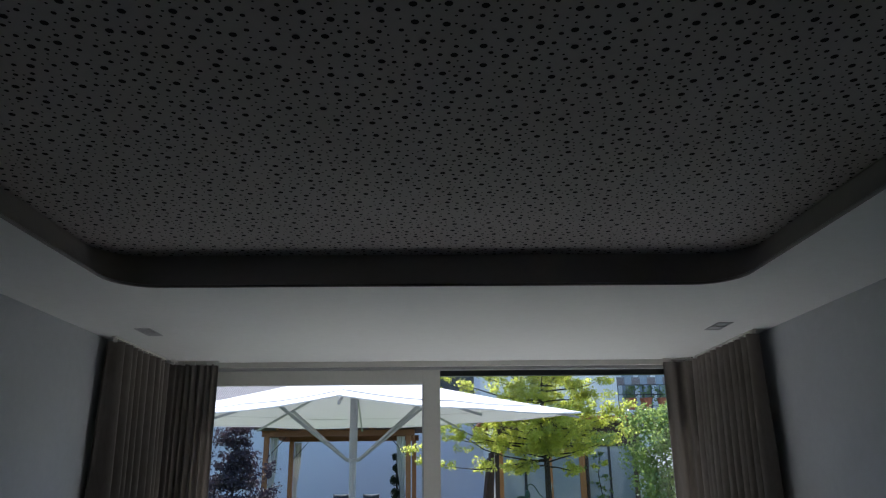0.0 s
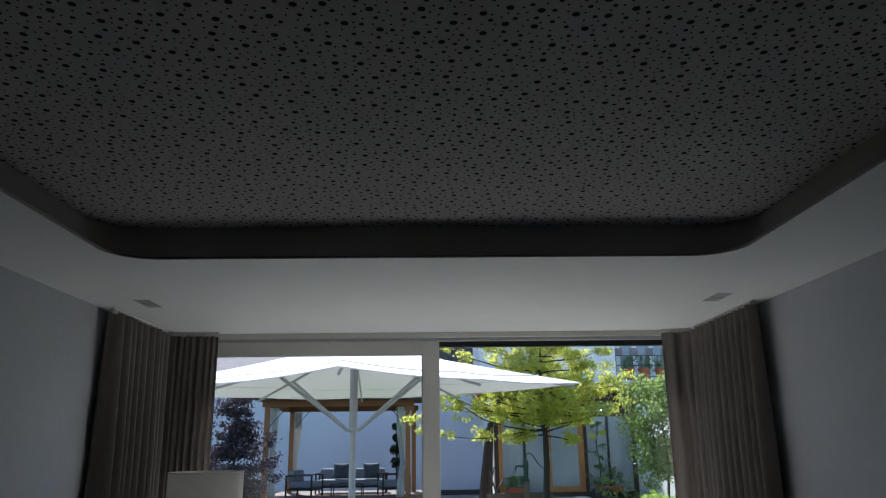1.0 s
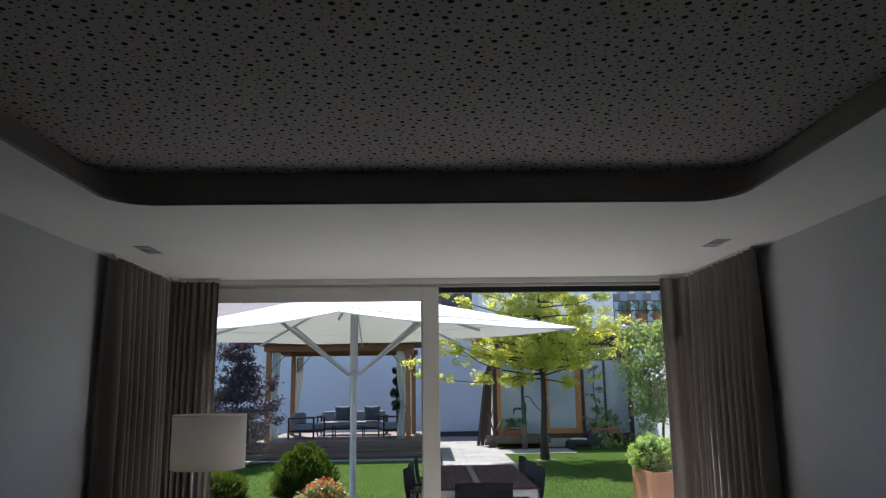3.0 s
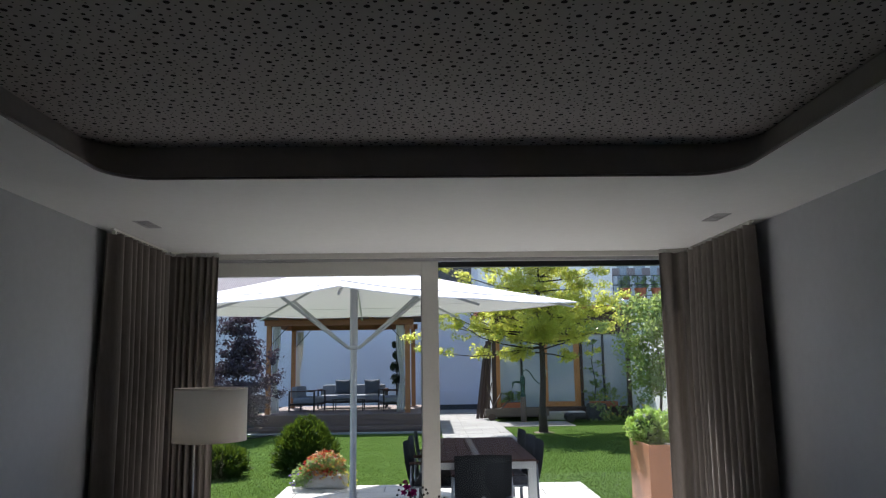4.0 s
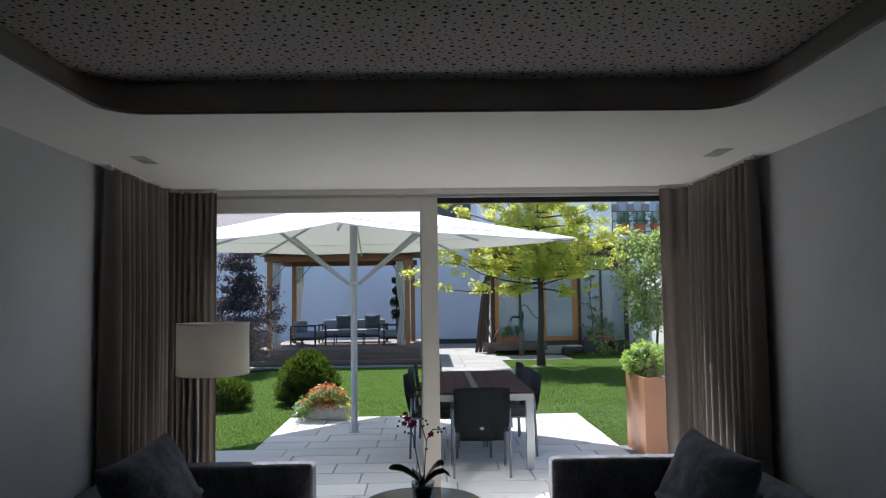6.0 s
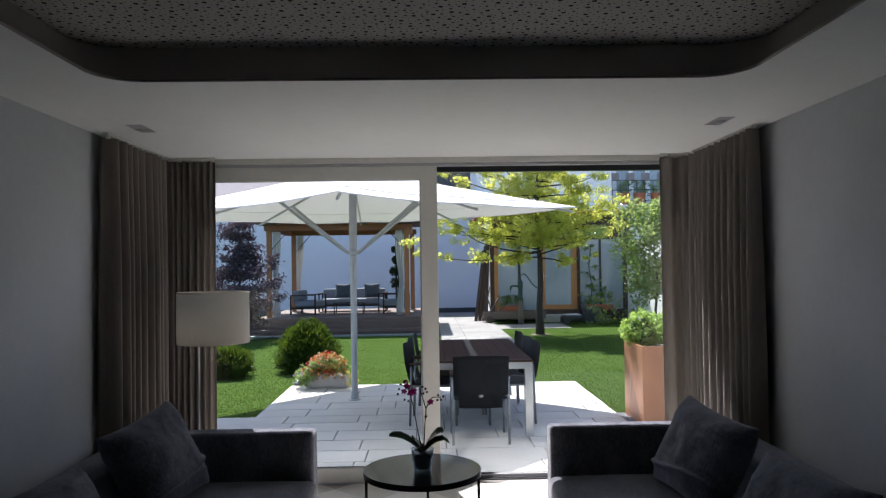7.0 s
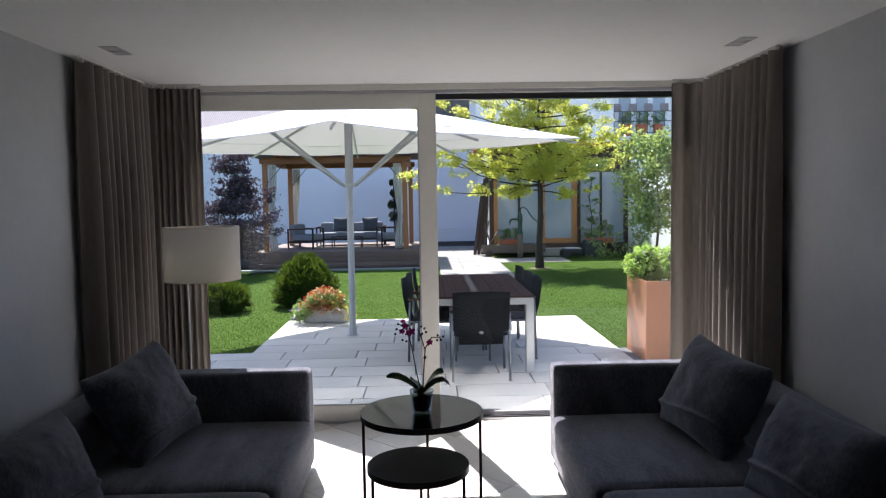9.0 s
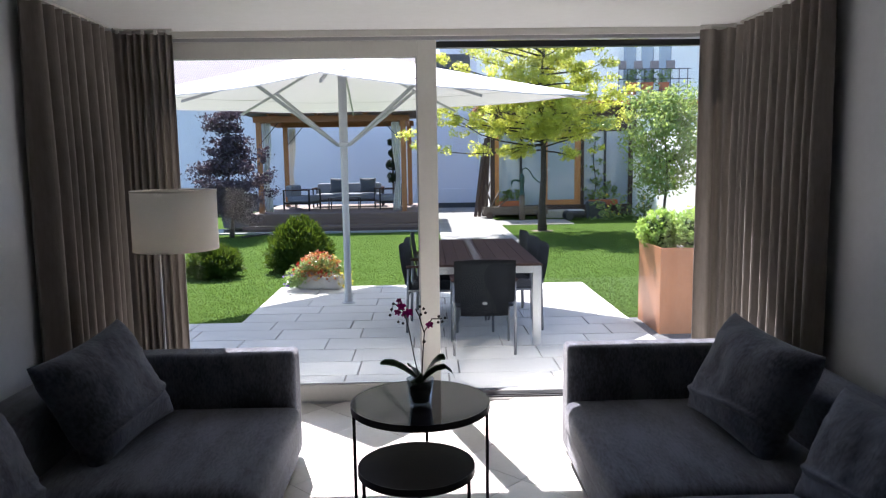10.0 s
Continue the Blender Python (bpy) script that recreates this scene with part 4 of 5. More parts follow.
for z0, z1 in ((-0.02, 0.105), (0.115, 0.235), (0.245, 0.366)):
    part("fascia_board", box(-2.22, 2.22, -1.842, -1.822, z0, z1, 0.004), M["deck"], deck)
part("step", box(-2.32, 2.42, -2.12, -1.868, -0.04, 0.085, 0.008), M["deck"], deck, "low wooden step before the deck")
for x in (-1.9, -0.7, 0.6, 1.9):
    part("batten", box(x - 0.04, x + 0.04, -1.866, -1.842, 0.09, 0.34, 0.004), M["deck"], deck)

perg = thing("pergola", (-2.44, 21.6, 0.328), "wooden pergola with light curtains on the deck", "pergola")
posts = [(-1.92, -1.40), (1.88, -1.40), (-1.78, 1.55), (1.98, 1.55)]
for x, y in posts:
    part("post", box(x - 0.065, x + 0.065, y - 0.065, y + 0.065, 0, 2.39, 0.006), M["larch"], perg)
part("beam", box(-2.05, 2.05, -1.48, -1.34, 2.39, 2.55, 0.006), M["larch_flat_shaded"], perg)
part("beam", box(-2.05, 2.12, 1.48, 1.62, 2.39, 2.55, 0.006), M["larch_flat_shaded"], perg)
part("side_beam", box(-1.99, -1.85, -1.34, 1.48, 2.39, 2.55), M["larch"], perg)
part("side_beam", box(1.86, 2.0, -1.34, 1.48, 2.39, 2.55), M["larch"], perg)
for k in range(6):
    x = -1.6 + 0.62 * k
    part("rafter", box(x - 0.03, x + 0.03, -1.75, 1.85, 2.552, 2.64), M["larch"], perg)
part("roof", box(-2.5, 2.45, -1.95, 2.05, 2.642, 2.68, 0.004), M["brown_wood"], perg, "flat dark roof panel")
part("fascia", box(-2.5, 2.45, -1.975, -1.951, 2.58, 2.69), M["brown_wood"], perg)
for (x, y), s in zip(posts, (1, -1, 1, -1)):
    part("brace", rod((x + s * 0.06, y, 1.87), (x + s * 0.52, y, 2.39), 0.012, seg=6), M["black"], perg)
    rel = [(x + s * 0.09, y), (x + s * 0.31, y + 0.01)]
    v, f = drape(rel, 0.03, 2.37, 0.055, 0.06, int(x * 10) + 40, flare=-0.1, rows=18)
    v = [Vector((rel[0][0] + (p.x - rel[0][0]) * (1 - 0.45 * math.exp(-((p.z - 0.95) / 0.5) ** 2)), p.y, p.z)) for p in v]
    raw("side_curtain", v, f, M["voile"], perg, smooth=True)


def lounge_seat(name, x, y, w, label, category, turn=0, arms=True, group=""):
    e = thing(name, (x, y, 0.328), label, category, group, turn)
    d = 0.40
    part("seat_cushion", soft(-w + 0.04, w - 0.04, -d, d - 0.1, 0.22, 0.40, 0.05, 0.01, n=8), M["lounge"], e, smooth=True)
    part("back_cushion", soft(-w + 0.05, w - 0.05, d - 0.24, d - 0.04, 0.36, 0.70, 0.06, 0.0, n=8), M["lounge"], e, smooth=True)
    part("seat_frame", box(-w, w, -d, d, 0.17, 0.215, 0.004), M["black"], e)
    for s in (-1, 1):
        for yy in (-d + 0.02, d - 0.02):
            part("leg", box(s * w - 0.02, s * w + 0.02, yy - 0.02, yy + 0.02, 0, 0.55 if arms else 0.17), M["black"], e)
        if arms:
            part("armrest", box(s * w - 0.04, s * w + 0.04, -d, d, 0.55, 0.575, 0.004), M["teak"], e, "brown wooden armrest")
    return e


lounge_seat("garden_sofa", -2.30, 22.75, 1.02, "grey garden sofa with loose pillows on the deck", "sofa")
lounge_seat("garden_armchair", -3.52, 21.6, 0.40, "grey garden armchair with a black frame", "armchair", 76, group="garden armchairs")
lounge_seat("garden_armchair", -1.00, 21.6, 0.40, "grey garden armchair with a black frame", "armchair", -76, group="garden armchairs")
for x, t, s in ((-2.62, -6, 1), (-1.70, 8, 2)):
    ob = solid("pillow", pillow(0.50, 0.46, 0.16, s, 14), M["lounge_dark"], "dark grey square pillow on the garden sofa", "pillow", smooth=True, group="garden pillows")
    ob.matrix_basis = pose(x, 22.55, 0.75, 0, 0, t) @ pose(0, 0, 0, -18)
low = thing("low_table", (-2.30, 21.55, 0.328), "low black garden table on the deck", "table")
part("tabletop", box(-0.45, 0.45, -0.3, 0.3, 0.32, 0.345, 0.004), M["black"], low)
for sx in (-0.42, 0.42):
    for sy in (-0.27, 0.27):
        part("leg", box(sx - 0.015, sx + 0.015, sy - 0.015, sy + 0.015, 0, 0.32), M["black"], low)

# cloud-shaped topiary behind the deck
topi = thing("topiary", (-1.03, 24.3, 0), "topiary clipped in stacked balls, leaves coloured dark for shade", "topiary")
part("trunk", rod((0, 0, 0), (0, 0, 2.35), 0.03), M["bark"], topi)
for k, (z, r) in enumerate(((1.15, 0.24), (1.55, 0.21), (1.93, 0.18), (2.27, 0.14))):
    vv, ff = leaves(clumps([(0.03 * (-1) ** k, 0, z)], [r], 700, k, 0.9), 0.06, k)
    raw("leaf_ball", vv, ff, M["shaded_leaf"], topi)
grill = thing("covered_grill", (-4.95, 19.9, 0), "dark rounded cover over a garden grill", "grill")
part("cover", lathe([(0.36, 0.0), (0.40, 0.30), (0.42, 0.55), (0.38, 0.70), (0.26, 0.80), (0.12, 0.84), (0, 0.85)], 28), M["slate"], grill, smooth=True)


# ---- trees ----
def limb_points(start, d, length, rnd, n=6, lift=0.1):
    p, out = Vector(start), [Vector(start)]
    d = Vector(d).normalized()
    for _ in range(n):
        d = (d + Vector((rnd.uniform(-0.25, 0.25), rnd.uniform(-0.25, 0.25), rnd.uniform(-0.12, 0.18) + lift))).normalized()
        p = p + d * length / n
        out.append(p.copy())
    return out


def tree(name, x, y, label, height, trunk_r, levels, leaf, leaf_mat, per, clump_r, seed, bend=0.03, squash=0.55, twig_gap=0.2, lift=0.02, extra=(), street=1.0, bare=0.0, slim=0.6):
    """levels: (height, spread, limbs) from low to high; street: reach on the pruned side; bare: leafless radius."""
    rnd = random.Random(seed)
    e = thing(name, (x, y, -0.04), label, "tree")
    pts = [Vector((bend * math.sin(k * 1.3 + seed), bend * math.cos(k * 1.1), height * k / 9)) for k in range(10)]
    pts[0] = Vector((0, 0, 0))
    part("trunk", tube(pts, [trunk_r * (1.35 if k == 0 else 1 - 0.085 * k) for k in range(10)], 10), M["bark"], e, smooth=True)
    centres = []
    plan = []
    for h, spread, count in levels:
        a0 = rnd.uniform(0, 360)
        plan += [(h, spread * rnd.uniform(0.7, 1.1), a0 + 360 * k / count + rnd.uniform(-18, 18)) for k in range(count)]
    for h, ln, turn, *rise in plan + list(extra):
        a = radians(turn)
        if math.sin(a) < -0.55:
            ln *= street
        hh = h + rnd.uniform(-0.12, 0.12)
        base = pts[min(9, int(hh / height * 9))].copy()
        base.z = hh
        line = limb_points(base, (math.cos(a), math.sin(a), rise[0] if rise else 0.12), ln, rnd, 6, rise[0] * 0.4 if rise else lift)
        part("limb", tube(line, [trunk_r * 0.25 * (1 - 0.14 * i) for i in range(7)], 6), M["bark"], e, smooth=True)
        for i in range(2, 7):
            for _ in range(2):
                side = Vector((rnd.uniform(-1, 1), rnd.uniform(-1, 1), rnd.uniform(-0.15, 0.4)))
                tip = line[i] + side * twig_gap * rnd.uniform(0.8, 2.2)
                centres.append(tuple(line[i].lerp(tip, 0.6)))
                centres.append(tuple(tip))
    centres = [q for q in centres if math.hypot(q[0], q[1]) > bare]
    vv, ff = leaves(clumps(centres, [clump_r * rnd.uniform(0.6, 1.25) for _ in centres], per, seed, squash), leaf, seed, slim=slim)
    raw("crown", vv, ff, leaf_mat, e)
    return e


solid("earth_ring", lathe([(0, 0.012), (0.22, 0.008), (0.34, -0.01)], 24), M["earth"], "bare earth round the tree trunk", "earth", "structure").location = (2.79, 18.0, -0.045)
tree("maple_tree", 2.79, 18.0, "young tree with layered yellow-green leaves", 5.6, 0.088,
     ((2.05, 1.7, 5), (2.3, 2.2, 6), (2.6, 2.2, 7), (2.95, 1.9, 6), (3.3, 1.7, 6), (3.7, 2.2, 7), (4.1, 2.3, 8), (4.6, 1.9, 7), (5.1, 1.2, 5)), 0.056, M["tree_leaf"], 44, 0.175, 11,
     squash=0.7, twig_gap=0.30, street=0.65, bare=0.42, slim=0.85,
     extra=((2.0, 3.5, 186, -0.06), (2.05, 3.2, 190, -0.02), (2.2, 3.2, 176), (2.35, 3.3, 194), (2.5, 2.8, 168), (3.5, 3.2, 182), (3.9, 2.9, 190), (2.3, 2.4, 10), (2.2, 2.0, -12), (1.95, 0.9, 205, -0.12), (1.9, 0.8, -20, -0.10), (2.0, 0.9, 150, -0.05)))
tree("garden_shrub", 4.95, 15.6, "tall loose green shrub beside the lawn", 2.9, 0.035,
     ((1.05, 0.8, 5), (1.35, 1.1, 6), (1.65, 1.2, 7), (2.0, 1.2, 7), (2.35, 1.0, 6), (2.65, 0.7, 6)), 0.075, M["shrub_light"], 15, 0.20, 21, squash=0.9, lift=0.12)
tree("plum_tree", -4.50, 17.6, "small purple-leaved tree by the garden wall", 2.75, 0.045,
     ((0.45, 0.75, 7), (0.75, 0.95, 8), (1.1, 1.0, 9), (1.5, 0.72, 8), (1.8, 0.35, 5), (2.1, 0.3, 4), (2.4, 0.25, 3), (2.7, 0.15, 3)), 0.070, M["plum_leaf"], 17, 0.17, 31, squash=0.8)

# ---- garden house with glazed front ----
HX0, HX1, HY = 1.95, 6.3, 22.4
house = thing("garden_house", (0, HY, 0), "white garden house with a glazed wooden front", "house")
part("side_wall", box(HX1, 12.0, 0.0, 0.3, -0.1, 3.1), M["white_plaster"], house)
part("side_wall", box(1.95, 2.12, 0.35, 6.0, -0.1, 3.1), M["white_plaster"], house)
part("back_wall", box(2.12, 12.0, 5.7, 6.0, -0.1, 3.1), M["white_plaster"], house)
part("inner_floor", box(2.12, 12.0, 0.1, 5.7, 0.1, 0.28), M["old_wood"], house)
part("sill_beam", box(HX0, HX1, -0.05, 0.20, 0.0, 0.295, 0.008), M["brown_wood"], house)
part("head_beam", box(HX0, HX1, -0.02, 0.20, 2.46, 2.75, 0.008), M["brown_wood"], house)
part("upper_wall", box(HX0, 12.0, 0.02, 0.18, 2.752, 3.22), M["brown_wood"], house)
part("roof", box(1.6, 12.3, -0.45, 6.3, 3.22, 3.32, 0.01), M["terracotta"], house, "terracotta tiled roof edge")
part("roof_gravel", box(1.7, 12.2, -0.35, 6.2, 3.321, 3.345), M["trough"], house, "pale gravel on the flat roof")
for x, w, mat in ((2.02, 0.06, "brown_wood"), (2.14, 0.06, "door_wood"), (2.86, 0.035, "dark_frame"), (4.70, 0.045, "brown_wood"), (5.38, 0.03, "dark_frame"), (6.15, 0.07, "brown_wood")):
    part("post", box(x - w, x + w, 0.0, 0.12, 0.295, 2.46), M[mat], house)
for a, b in ((2.20, 2.825), (2.895, 3.50), (4.745, 5.35), (5.41, 6.08)):
    part("pane", box(a, b, 0.05, 0.06, 0.295, 2.46), M["far_glass"], house, "bluish reflecting glass pane")
gd = part("door", box(3.52, 4.64, 0.04, 0.055, 0.31, 2.44), M["far_glass"], house, "glazed door with an orange wooden frame")
for a, b, z0, z1 in ((3.52, 3.66, 0.30, 2.45), (4.47, 4.65, 0.30, 2.45), (3.66, 4.47, 0.30, 0.45), (3.66, 4.47, 2.30, 2.45)):
    part("door_rail", box(a, b, 0.02, 0.08, z0, z1, 0.006), M["door_wood"], gd)
bm = box(3.575, 3.61, 0.005, 0.02, 1.20, 1.42)
box(3.59, 3.72, -0.03, -0.01, 1.34, 1.36, bm=bm)
part("handle", bm, M["alu"], gd, "metal lever handle")
for z in (0.7, 1.4, 2.1):
    part("hinge", box(4.655, 4.68, 0.0, 0.02, z, z + 0.1), M["alu"], gd)

# rear house with white wall, window and balcony
rear = thing("rear_house", (0, 28.5, 0), "white house behind the garden house", "house")
part("wall", box(2.0, 7.35, 0, 0.3, 0, 8.5), M["white_plaster"], rear)
part("wall", box(7.35, 16.0, 1.4, 1.7, 0, 8.5), M["white_plaster"], rear)
part("return_wall", box(7.05, 7.35, 0.3, 1.4, 0, 8.5), M["white_plaster"], rear)
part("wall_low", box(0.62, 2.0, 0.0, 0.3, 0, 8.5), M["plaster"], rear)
w = part("window", box(0.4, 1.75, -0.03, 0.0, 4.5, 5.6), M["slate"], rear, "dark shaded window")
part("window_frame", box(0.35, 1.80, -0.05, -0.03, 4.42, 4.5), M["brown_wood"], w)
balc = part("balcony", box(7.36, 10.2, 0.2, 1.4, 3.9, 4.05), M["white_plaster"], rear)
for z in (4.18, 4.62, 5.0):
    part("rail", box(7.40, 10.2, 0.22, 0.25, z, z + 0.03), M["dark_frame"], balc)
for k in range(9):
    part("baluster", box(7.42 + k * 0.33, 7.445 + k * 0.33, 0.225, 0.25, 4.05, 5.03), M["dark_frame"], balc)
bd = part("balcony_door", box(7.7, 9.9, 1.36, 1.40, 4.05, 6.1), M["far_glass"], rear, "bluish balcony door")
for x in (7.7, 8.4, 9.1, 9.8):
    part("door_frame", box(x, x + 0.2, 1.32, 1.36, 4.05, 6.1), M["white_plaster"], bd)
# ---- roof behind the garden wall ----
roof = thing("neighbour_roof", (0, 27.3, 4.35), "pale weathered tile roof behind the garden wall", "roof")
bm = bmesh.new()
cols = 1320
prev = None
for i in range(cols + 1):
    x = -26 + 26.4 * i / cols
    h = 0.024 * abs(math.sin(math.pi * i / 4))
    pair = [bm.verts.new((x, 0.0, h)), bm.verts.new((x, 6.0, 3.6 + h))]
    if prev:
        bm.faces.new((prev[0], pair[0], pair[1], prev[1]))
    prev = pair
part("tile_field", bm, M["roof"], roof)
part("eaves_board", box(-26, 0.4, -0.34, 0.0, -0.06, 0.0), M["roof"], roof)
part("gable", box(0.40, 0.60, -0.2, 6.0, -4.4, 0.0), M["plaster"], roof)

# ---- hand pump ----
pump = thing("hand_pump", (2.70, 21.0, -0.03), "green cast-iron hand pump on a wooden post", "pump")
part("post", rod((0, 0, 0), (0, 0, 0.72), 0.085, 0.075, 12), M["old_wood"], pump, "weathered round post", smooth=True)
part("body", lathe([(0.085, 0.70), (0.09, 0.74), (0.055, 0.78), (0.06, 1.02), (0.075, 1.04), (0.075, 1.22), (0.055, 1.26), (0.03, 1.30), (0, 1.31)], 20), M["pump"], pump, smooth=True)
part("spout", tube([(-0.05, 0, 1.10), (-0.20, 0, 1.12), (-0.27, 0, 1.10), (-0.29, 0, 1.02)], [0.035, 0.03, 0.028, 0.03], 10), M["pump"], pump, smooth=True)
part("handle", tube([(0.0, 0, 1.30), (0.02, 0, 1.42), (0.10, 0, 1.46), (0.20, 0, 1.40), (0.32, 0, 1.20), (0.44, 0, 1.08), (0.56, 0, 1.02)], 0.017, 8), M["pump"], pump, smooth=True)
part("bucket_hook", rod((-0.29, 0, 1.02), (-0.29, 0, 0.95), 0.012), M["pump"], pump)

# ---- wooden cart, step, mower and stored timber before the garden house ----
cart = thing("wooden_cart", (2.55, 21.65, 0), "low weathered wooden garden cart", "cart")
part("bed", box(-0.90, 0.95, -0.22, 0.22, 0.12, 0.20, 0.008), M["old_wood"], cart)
part("side_board", box(-0.90, 0.95, -0.26, -0.222, 0.10, 0.31, 0.008), M["old_wood"], cart)
part("side_board", box(-0.90, 0.95, 0.222, 0.26, 0.10, 0.31, 0.008), M["old_wood"], cart)
for x in (-0.72, 0.72):
    bm = lathe([(0, -0.025), (0.105, -0.025), (0.105, 0.025), (0, 0.025)], 20)
    bmesh.ops.transform(bm, matrix=pose(x, -0.29, 0.085, 90), verts=bm.verts)
    part("wheel", bm, M["brown_wood"], cart)
for k, (x, dx, z) in enumerate(((-0.75, 0.35, 0.75), (-0.60, -0.22, 0.95), (-0.55, 0.40, 0.55), (-0.85, 0.18, 1.05))):
    part("stick", bar((x, -0.05 + 0.05 * k, 0.20), (x + dx, 0.1, z), 0.045, 0.03), M["old_wood"], cart)

timber = thing("timber_planks", (1.55, 22.25, 0), "long dark planks leaning against the garden house", "planks")
for k, (x, top, h) in enumerate(((-0.10, 0.20, 2.15), (0.02, 0.26, 2.3), (0.14, 0.28, 1.9), (0.22, 0.34, 2.5))):
    part("plank", bar((x, -0.45 + 0.06 * k, 0.02), (top, -0.05 + 0.03 * k, h), 0.10, 0.035), M["brown_wood"], timber)
solid("stone_step", box(3.45, 4.65, 21.75, 22.3, -0.04, 0.17, 0.015), M["trough"], "pale stone step before the glazed door", "step", "structure")

mow = thing("robot_mower", (4.18, 21.0, -0.03), "dark robotic lawn mower parked on the grass", "mower")
part("body", soft(-0.30, 0.30, -0.22, 0.22, 0.05, 0.24, 0.09, 0.02, n=8), M["rubber"], mow, smooth=True)
part("cover", soft(-0.20, 0.24, -0.16, 0.16, 0.19, 0.275, 0.04, 0.01, n=8), M["grey_paint"], mow, "grey top cover", smooth=True)
for s in (-1, 1):
    bm = lathe([(0, -0.03), (0.11, -0.03), (0.12, 0.0), (0.11, 0.03), (0, 0.03)], 20)
    bmesh.ops.transform(bm, matrix=pose(-0.18, s * 0.24, 0.11, 90), verts=bm.verts)
    part("wheel", bm, M["rubber"], mow)

slate = thing("slate_planter", (4.90, 21.5, -0.04), "square dark slate plant box", "planter")
part("box", soft(-0.25, 0.25, -0.25, 0.25, 0, 0.46, 0.02, n=4), M["slate"], slate)
part("soil", box(-0.22, 0.22, -0.22, 0.22, 0.40, 0.47), M["soil"], slate)


def window_box(x, y, z, w, seed, tall, label):
    e = thing("flower_box", (x, y, z), label, "flower box", "terracotta flower boxes")
    part("box", soft(-w, w, -0.10, 0.10, 0, 0.16, 0.015, n=4), M["terracotta"], e)
    rng = np.random.default_rng(seed)
    cc = np.stack([rng.uniform(-w, w, 26), rng.uniform(-0.1, 0.1, 26), rng.uniform(0.15, tall, 26)], 1)
    vv, ff = leaves(clumps(cc, [0.10] * 26, 16, seed), 0.07, seed)
    raw("foliage", vv, ff, M["shrub_leaf"], e)


window_box(2.52, 22.1, 0.295, 0.34, 1, 0.45, "terracotta box with green plants at the glass")
window_box(5.25, 22.1, 0.295, 0.42, 2, 0.75, "terracotta box with taller green plants")
for x, y, z, s, w in ((7.95, 28.85, 4.05, 3, 0.22), (8.55, 28.85, 4.05, 4, 0.24), (9.2, 28.85, 4.05, 5, 0.2)):
    e = thing("flower_pot", (x, y, z), "terracotta pot with green plants on the balcony", "flower pot", "balcony pots")
    part("pot", lathe([(0, 0), (w * 0.7, 0), (w, 0.42), (w * 1.06, 0.42), (w * 1.06, 0.46), (w * 0.9, 0.46), (0, 0.40)], 16), M["terracotta"], e)
    rng = np.random.default_rng(s)
    cc = np.stack([rng.uniform(-w, w, 20), rng.uniform(-w, w, 20), rng.uniform(0.42, 0.95, 20)], 1)
    vv, ff = leaves(clumps(cc, [0.14] * 20, 14, s), 0.09, s)
    raw("foliage", vv, ff, M["shrub_leaf"], e)
for k in range(4):
    e = thing("hanging_tile", (7.55 + 0.62 * k, 28.75, 5.02), "clay roof tile hung on the balcony rail", "tile", "balcony tiles")
    part("tile", soft(-0.17, 0.17, -0.02, 0.02, 0, 0.30, 0.018, n=4), M["roof"], e)

# climbing plant on the glass, low border plants and garden hose
vine = thing("climbing_plant", (5.0, 22.15, 0.3), "thin climbing plant on the glazed front", "plant")
part("stem", tube([(0, 0, 0.1), (0.05, 0, 0.7), (-0.04, 0, 1.3), (0.03, 0, 1.95)], 0.012, 6), M["bark"], vine)
rng = np.random.default_rng(2)
cc = np.stack([rng.normal(0, 0.16, 34), rng.normal(0, 0.05, 34), rng.uniform(0.2, 2.0, 34)], 1)
vv, ff = leaves(clumps(cc, [0.08] * 34, 7, 2), 0.09, 3)
raw("foliage", vv, ff, M["shrub_leaf"], vine)
border = thing("border_plants", (5.35, 20.6, -0.04), "low leafy border plants with pale blossoms", "plants")
rng = np.random.default_rng(12)
cc = np.stack([rng.uniform(-0.7, 0.9, 60), rng.uniform(-0.3, 0.5, 60), rng.uniform(0.05, 0.75, 60)], 1)
vv, ff = leaves(clumps(cc, [0.14] * 60, 13, 12), 0.085, 12)
raw("foliage", vv, ff, M["shrub_leaf"], border)
vv, ff = leaves(cc[:40] + [0, -0.2, 0.05], 0.07, 13, slim=0.9)
raw("blossoms", vv, ff, M["yellow"], border)
hose = thing("garden_hose", (-4.2, 17.3, -0.03), "thin dark garden hose lying on the lawn", "hose")
part("tube", tube([(0, 0, 0.02), (0.25, 0.2, 0.03), (0.5, 0.25, 0.06), (0.75, 0.1, 0.03), (0.95, 0.15, 0.02)], 0.02, 8), M["rubber"], hose, smooth=True)
# ---- pieces of floors and pavements ----
def paving(parent, x0, x1, y0, y1, row, length, gap, top, thick, mat, seed, name):
    rnd = random.Random(seed)
    cache = {}
    y, k = y0, 0
    while y < y1 - 0.02:
        ye = min(y + row, y1)
        x = x0 - rnd.uniform(0.05, 0.95) * length if k % 2 else x0 - 0.3 * length
        while x < x1 - 0.01:
            a, b = max(x, x0), min(x + length, x1)
            x += length
            if b - a < 0.04:
                continue
            key = (round(b - a, 3), round(ye - y, 3))
            if key not in cache:
                cache[key] = finish(name, box(-(b - a) / 2 + gap / 2, (b - a) / 2 - gap / 2, -(ye - y) / 2 + gap / 2, (ye - y) / 2 - gap / 2, -thick, 0, 0.004), mat)
            ob = new(name, cache[key])
            ob.parent = parent
            ob.matrix_basis = pose((a + b) / 2, (y + ye) / 2, top + rnd.uniform(-0.0015, 0.0015))
        y, k = ye, k + 1


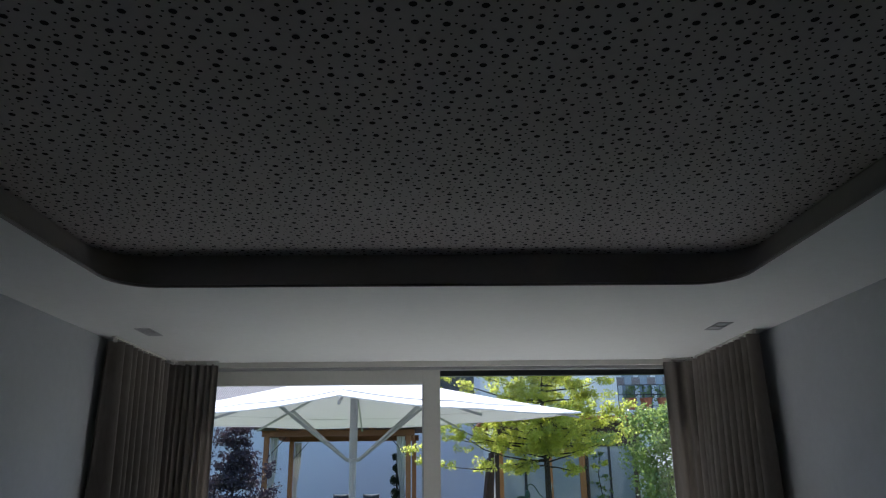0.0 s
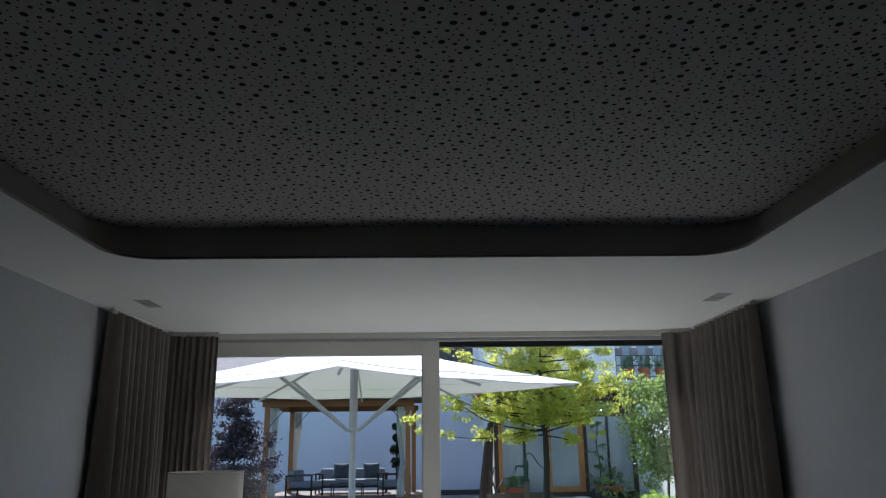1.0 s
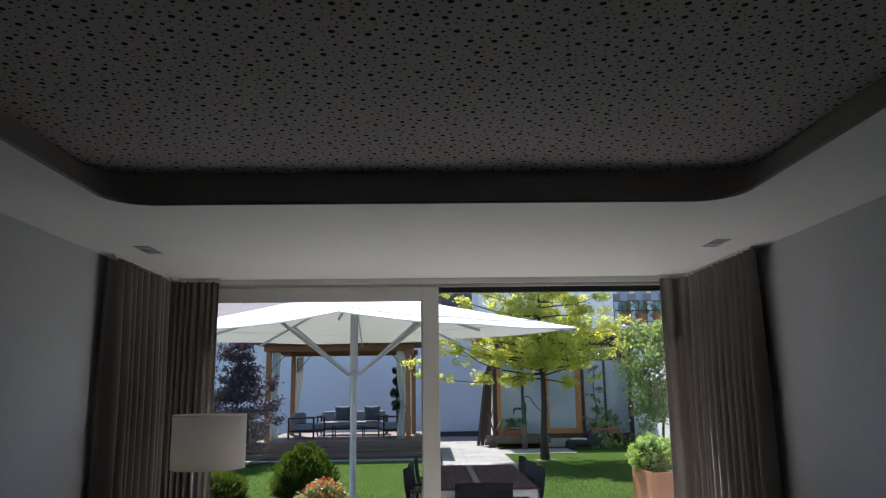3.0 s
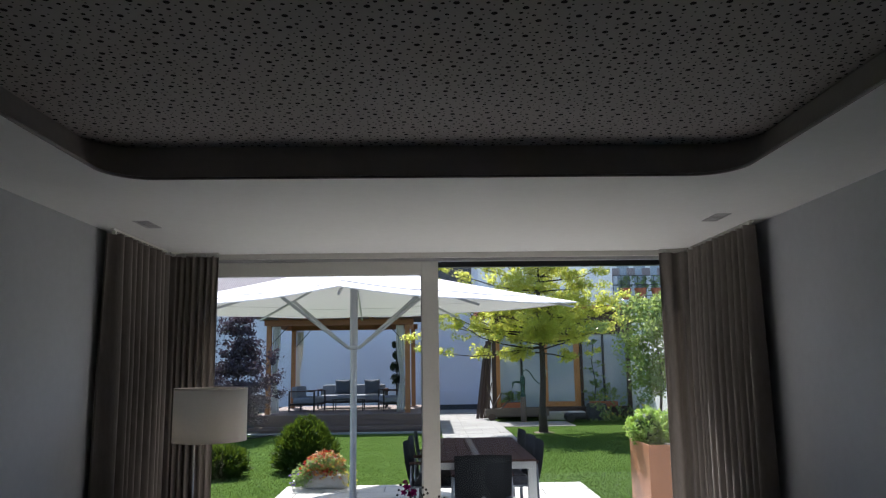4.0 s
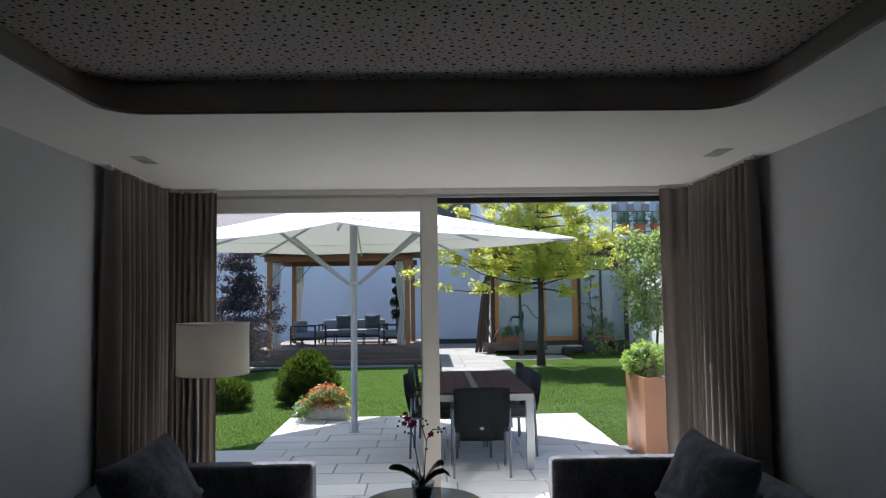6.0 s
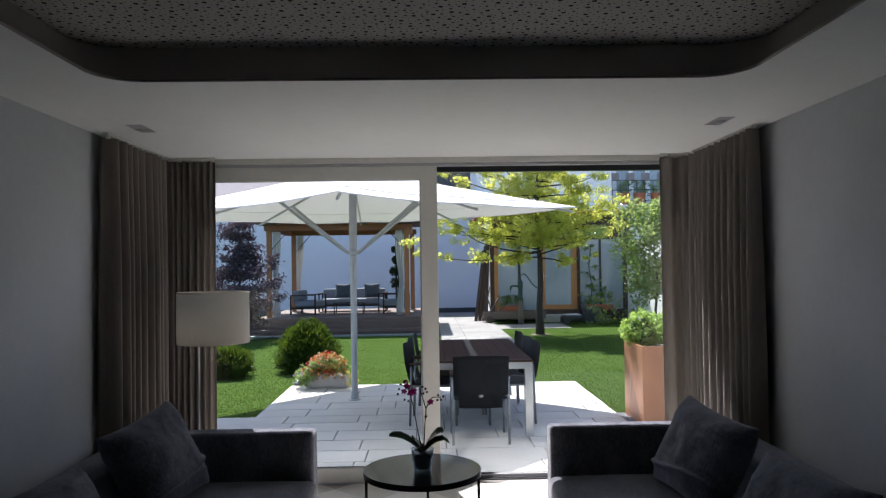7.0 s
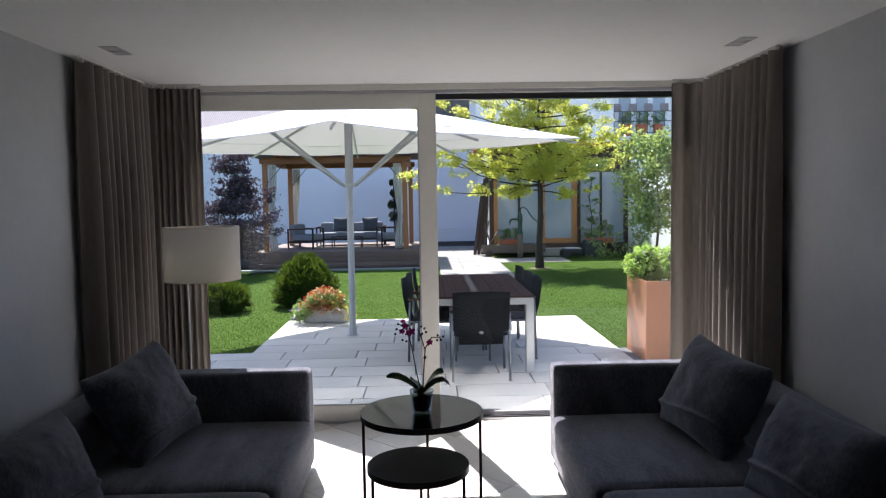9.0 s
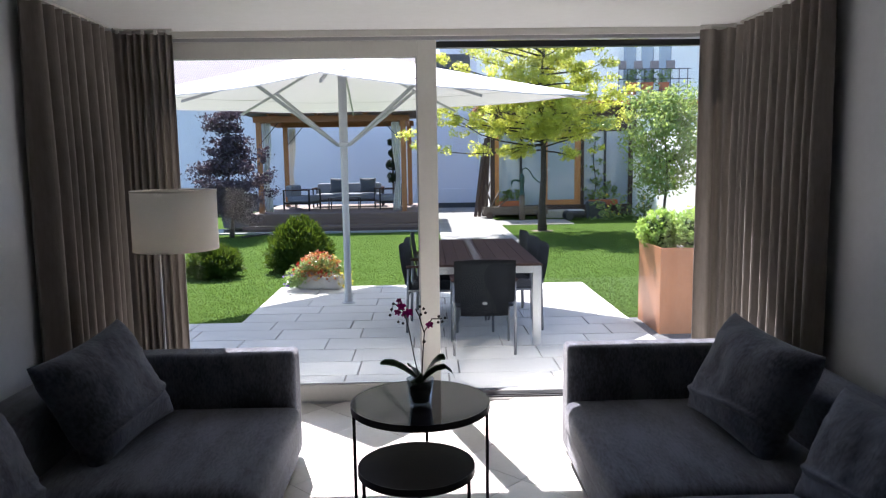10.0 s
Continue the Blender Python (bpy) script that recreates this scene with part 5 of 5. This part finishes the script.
def clipped(poly, axis, limit, keep_less):
    """The part of a plan outline on one side of a line."""
    out = []
    for p, q in zip(poly, poly[1:] + poly[:1]):
        a, b = (p[axis] <= limit) == keep_less, (q[axis] <= limit) == keep_less
        if a:
            out.append(p)
        if a != b:
            f = (limit - p[axis]) / (q[axis] - p[axis])
            out.append((p[0] + (q[0] - p[0]) * f, p[1] + (q[1] - p[1]) * f))
    return out


def diagonal_tiles(parent, x0, x1, y0, y1, side, gap, mat):
    """Square stone tiles laid at forty-five degrees, cut along the walls."""
    h, g = side / math.sqrt(2), gap / math.sqrt(2)
    whole = None
    for i in range(int((x0 - x1) / h) - 2, int((x1 - x0) / h) + 3):
        for j in range(0, int((y1 - y0) / h) + 2):
            if (i + j) % 2:
                continue
            cx, cy = 0.18 + i * h, y1 - 0.12 - j * h
            r = h - g
            poly = [(cx + r, cy), (cx, cy + r), (cx - r, cy), (cx, cy - r)]
            if cx + r < x1 and cx - r > x0 and cy + r < y1 and cy - r > y0:
                poly = None
            else:
                for axis, limit, less in ((0, x0, False), (0, x1, True), (1, y0, False), (1, y1, True)):
                    poly = clipped(poly, axis, limit, less) if poly else []
                if len(poly) < 3 or max(p[0] for p in poly) - min(p[0] for p in poly) < 0.02:
                    continue
            if poly is None and whole:
                mesh = whole
            else:
                pts = [(x - cx, y - cy) for x, y in (poly or [(cx + r, cy), (cx, cy + r), (cx - r, cy), (cx, cy - r)])]
                k = len(pts)
                bm = bmesh.new()
                low = [bm.verts.new((x, y, -0.011)) for x, y in pts]
                top = [bm.verts.new((x, y, 0)) for x, y in pts]
                bm.faces.new(top)
                for a in range(k):
                    bm.faces.new((low[a], low[(a + 1) % k], top[(a + 1) % k], top[a]))
                mesh = finish("tile", bm, mat)
                if poly is None:
                    whole = mesh
            ob = new("tile", mesh)
            ob.parent = parent
            ob.matrix_basis = pose(cx, cy, 0)


diagonal_tiles(floor, XL, XR, YB, YW + 0.044, 0.42, 0.004, M["tile"])
paving(terrace, -6.0, 2.10, OUT, 8.22, 0.40, 0.80, 0.012, 0.0, 0.05, M["paver"], 2, "paver")
paving(terrace_far, -1.95, 2.10, 8.22, 10.38, 0.40, 0.80, 0.012, 0.0, 0.05, M["paver"], 3, "paver")
paving(path_bed, 0.32, 1.95, 15.2, 26.6, 0.60, 0.82, 0.007, -0.004, 0.05, M["path_stone"], 4, "paver")


# grass blades over the lawn that lies in view
def grass():
    rng = np.random.default_rng(3)
    n = 210000
    y = 8.2 + (19.7 - 8.2) * rng.uniform(0, 1, n) ** 1.35
    x = rng.uniform(-0.42, 0.48, n) * y
    keep = ~((x > -1.96) & (x < 2.11) & (y < 10.39)) & ~((x > 0.30) & (x < 1.97) & (y > 15.1)) & ~((x < 0.32) & (y > 18.15)) & ~((x > 1.95) & (x < 3.95) & (y > 19.55))
    x, y = x[keep], y[keep]
    n = len(x)
    h = rng.uniform(0.010, 0.024, n)
    a = rng.uniform(0, 2 * np.pi, n)
    w = rng.uniform(0.003, 0.006, n)
    lean = rng.normal(0, 0.013, (n, 2))
    z0 = np.full(n, -0.046)
    v = np.empty((n, 3, 3))
    v[:, 0] = np.stack([x - w * np.cos(a), y - w * np.sin(a), z0], 1)
    v[:, 1] = np.stack([x + w * np.cos(a), y + w * np.sin(a), z0], 1)
    v[:, 2] = np.stack([x + lean[:, 0], y + lean[:, 1], z0 + h], 1)
    ob = raw("grass", v.reshape(-1, 3), np.arange(3 * n).reshape(-1, 3), M["blade"])
    tagged(ob, "short mown grass of the garden lawn", "grass", "", "stuff")


grass()
